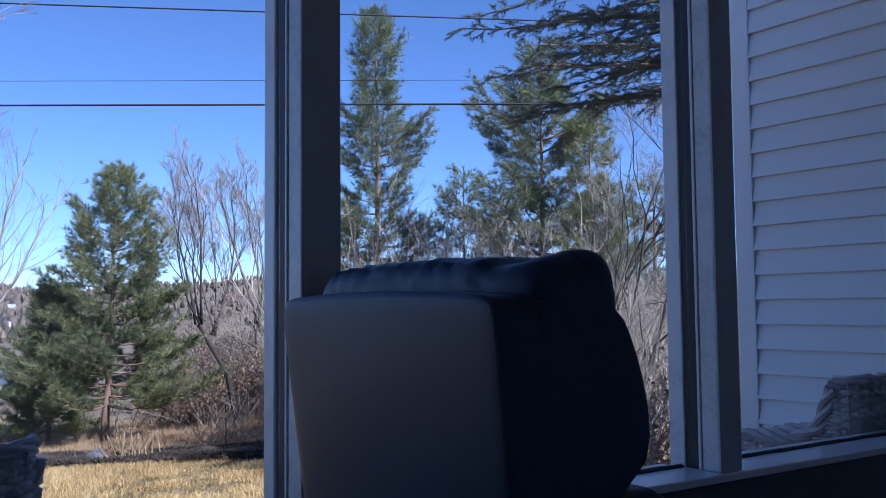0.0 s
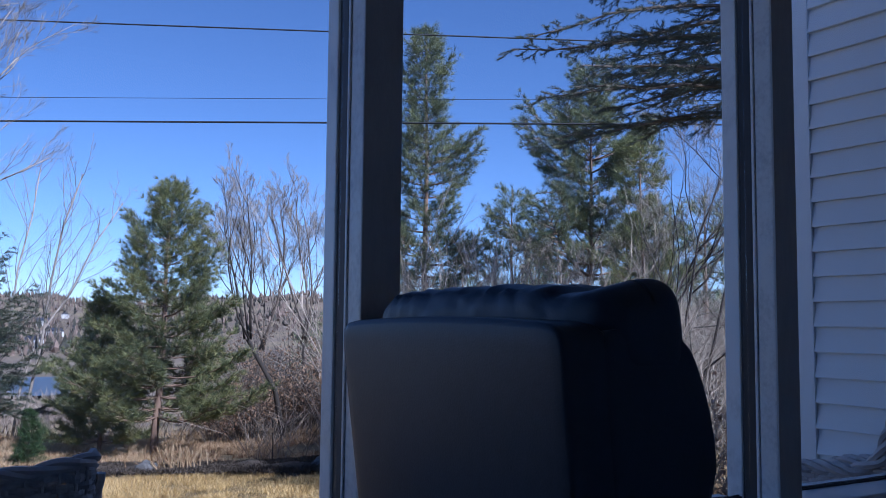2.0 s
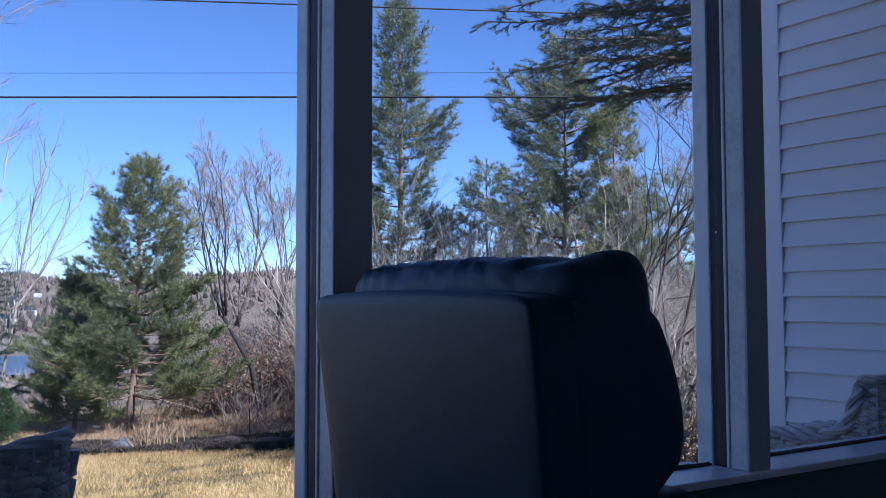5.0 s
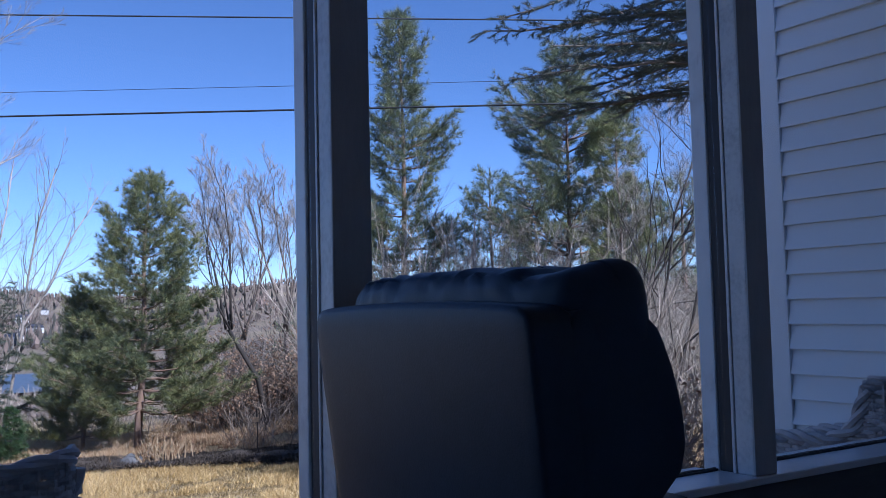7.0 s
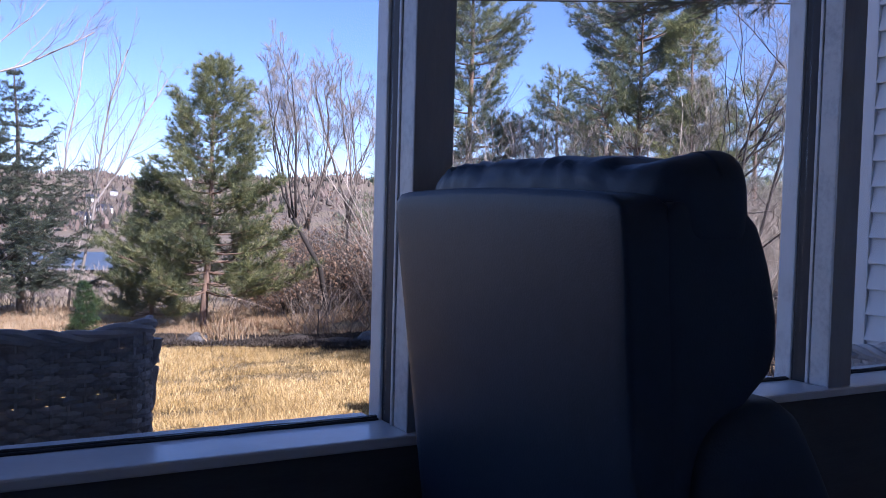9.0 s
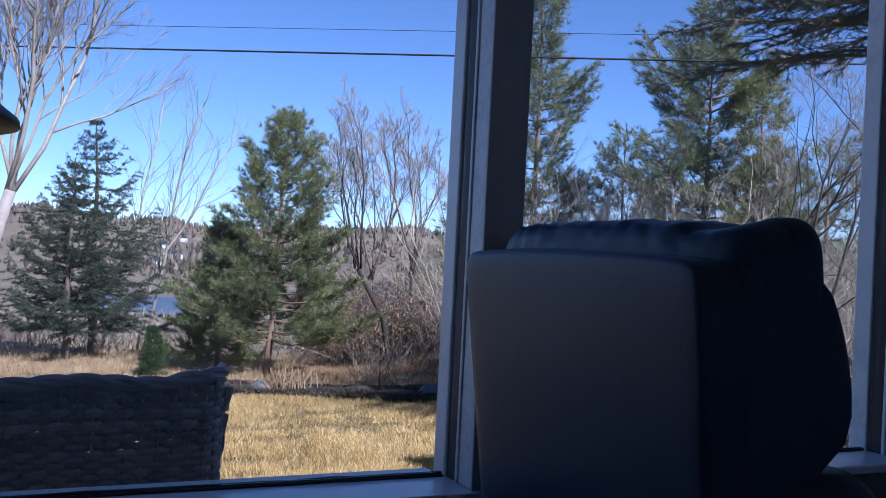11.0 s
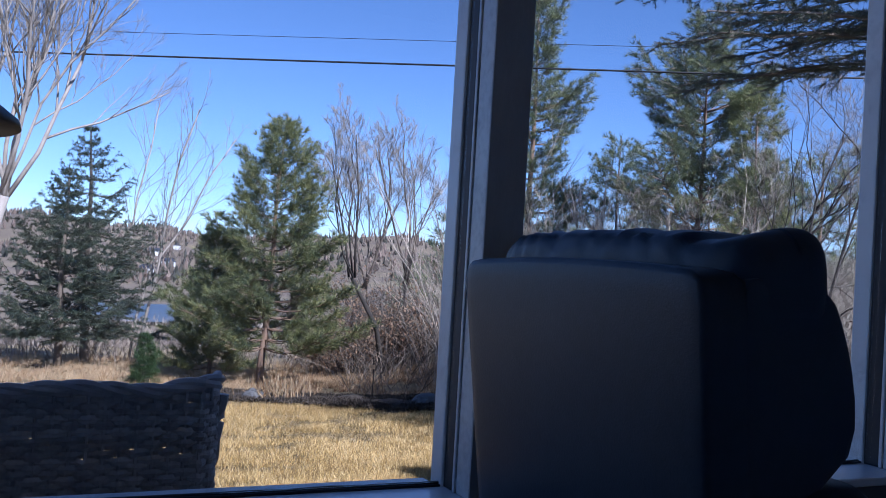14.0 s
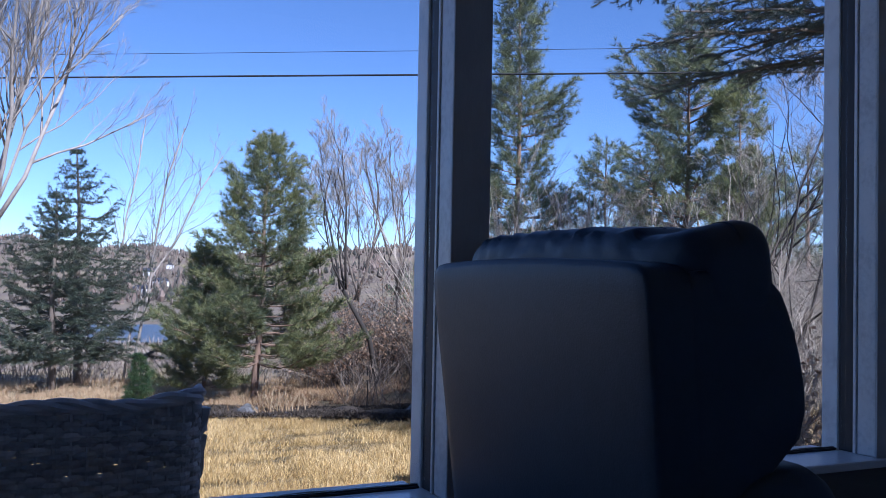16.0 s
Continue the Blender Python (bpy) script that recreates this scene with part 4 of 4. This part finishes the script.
# ---- the valley ----
def far_house(az, r, w, d, h, seed, dark):
    x, y, z = spot(az, r)
    ob = thing("house", (x, y, z), "small far house with a dark gabled roof in the valley", "house", "far houses")
    ob.rotation_euler = (0, 0, seed)
    boxed("wall", M_HOUSE if not dark else M_ROOF, ob, -w / 2, w / 2, -d / 2, d / 2, -2, h)
    g = Geo()
    o = 0.5
    g.add([(-w / 2 - o, -d / 2 - o, h - 0.2), (w / 2 + o, -d / 2 - o, h - 0.2), (w / 2 + o, d / 2 + o, h - 0.2), (-w / 2 - o, d / 2 + o, h - 0.2), (-w / 2 - o, 0, h + d * 0.35), (w / 2 + o, 0, h + d * 0.35)],
          [(0, 1, 5, 4), (2, 3, 4, 5), (0, 4, 3), (1, 2, 5), (3, 2, 1, 0)])
    g.make("roof", M_ROOF, ob)
    for k in (-0.25, 0.25):
        boxed("window", M_ROOF, ob, k * w - 0.6, k * w + 0.6, -d / 2 - 0.06, -d / 2 + 0.05, h * 0.35, h * 0.75)


far_house(8.9, 190, 10, 7, 4.5, 0.4, True)
for i, (a, r) in enumerate(((8.4, 980), (9.1, 860), (9.6, 1100), (8.0, 760))):
    far_house(a, r, 12, 8, 4.5, i * 0.7, False)


def far_woods():
    rng = np.random.default_rng(9)
    g = Geo()
    for i in range(9000):
        a, r = rng.uniform(-8, 60), rng.uniform(640, 2300)
        x, y, z = spot(a, r)
        if noise.noise((x * 0.006, y * 0.006, 0)) < -0.12:
            continue
        h, w = rng.uniform(5, 12), rng.uniform(3, 7)
        t = rng.uniform(0, 6.28, 4)
        v = [(x + math.cos(q) * w * 0.5, y + math.sin(q) * w * 0.5, z + h * rng.uniform(0.1, 0.5)) for q in sorted(t)]
        g.add(v + [(x, y, z + h), (x, y, z - 1)], [(0, 1, 4), (1, 2, 4), (2, 3, 4), (3, 0, 4), (1, 0, 5), (2, 1, 5), (3, 2, 5), (0, 3, 5)])
    tagged(g.make("far_woods", M_FARWOOD), "brown and grey woods on the far hills", "woods", kind="stuff")
    g = Geo()
    for i in range(900):
        a, r = rng.uniform(-8, 30), rng.uniform(60, 270)
        x, y, z = spot(a, r)
        h = rng.uniform(2.5, 6)
        for k in range(9):
            d = np.array([rng.normal(0, 0.3), rng.normal(0, 0.3), 1.0])
            g.tube([(x, y, z), np.array([x, y, z]) + d * h * 0.5, np.array([x, y, z]) + d * h + rng.normal(0, 0.4, 3)], [0.09, 0.06, 0.02], 3)
    tagged(g.make("far_woods", M_TWIG), "bare grey woods on the slope above the lake", "woods", kind="stuff")


M_FARWOOD = material("far_brown_woods", [(0.05, 0.05, 0.04), (0.13, 0.1, 0.08), (0.2, 0.15, 0.12)], 0.01, 0.95, island=0.6)
far_woods()

# ---- pieces of the setting ----
def siding_boards():
    """Overlapping vinyl courses, one shared mesh."""
    y0, y1, e = 0.205, 1.003, 0.127
    v = [(XE + 0.011, y0, 0), (XE + 0.011, y1, 0), (XE - 0.013, y0, 0.0), (XE - 0.013, y1, 0.0), (XE - 0.014, y0, 0.004), (XE - 0.014, y1, 0.004),
         (XE + 0.002, y0, e * 0.6), (XE + 0.002, y1, e * 0.6), (XE + 0.011, y0, e), (XE + 0.011, y1, e)]
    me = bpy.data.meshes.new("clapboard")
    me.from_pydata(v, [], [(0, 1, 3, 2), (2, 3, 5, 4), (4, 5, 7, 6), (6, 7, 9, 8)])
    me.materials.append(M_VINYL)
    for n in range(-3, 24):
        ob = new("clapboard", me)
        ob.parent = wing
        ob.location = (0, 0, 2.749 - n * e + 0.4)


siding_boards()
deck = thing("deck", (0, 0, 0), "weathered grey wooden deck outside the window", "deck", kind="structure")
g = Geo()
g.box(-0.069, 0.069, 0.0, 2.2, -0.03, 0.0, 0.004)
plank = g.make("plank", M_DECK, deck)
plank.location = (-2.4, 0.26, DECK)
for i in range(1, 43):
    ob = new("plank", plank.data)
    ob.parent = deck
    ob.location = (-2.4 + i * 0.146, 0.26, DECK)
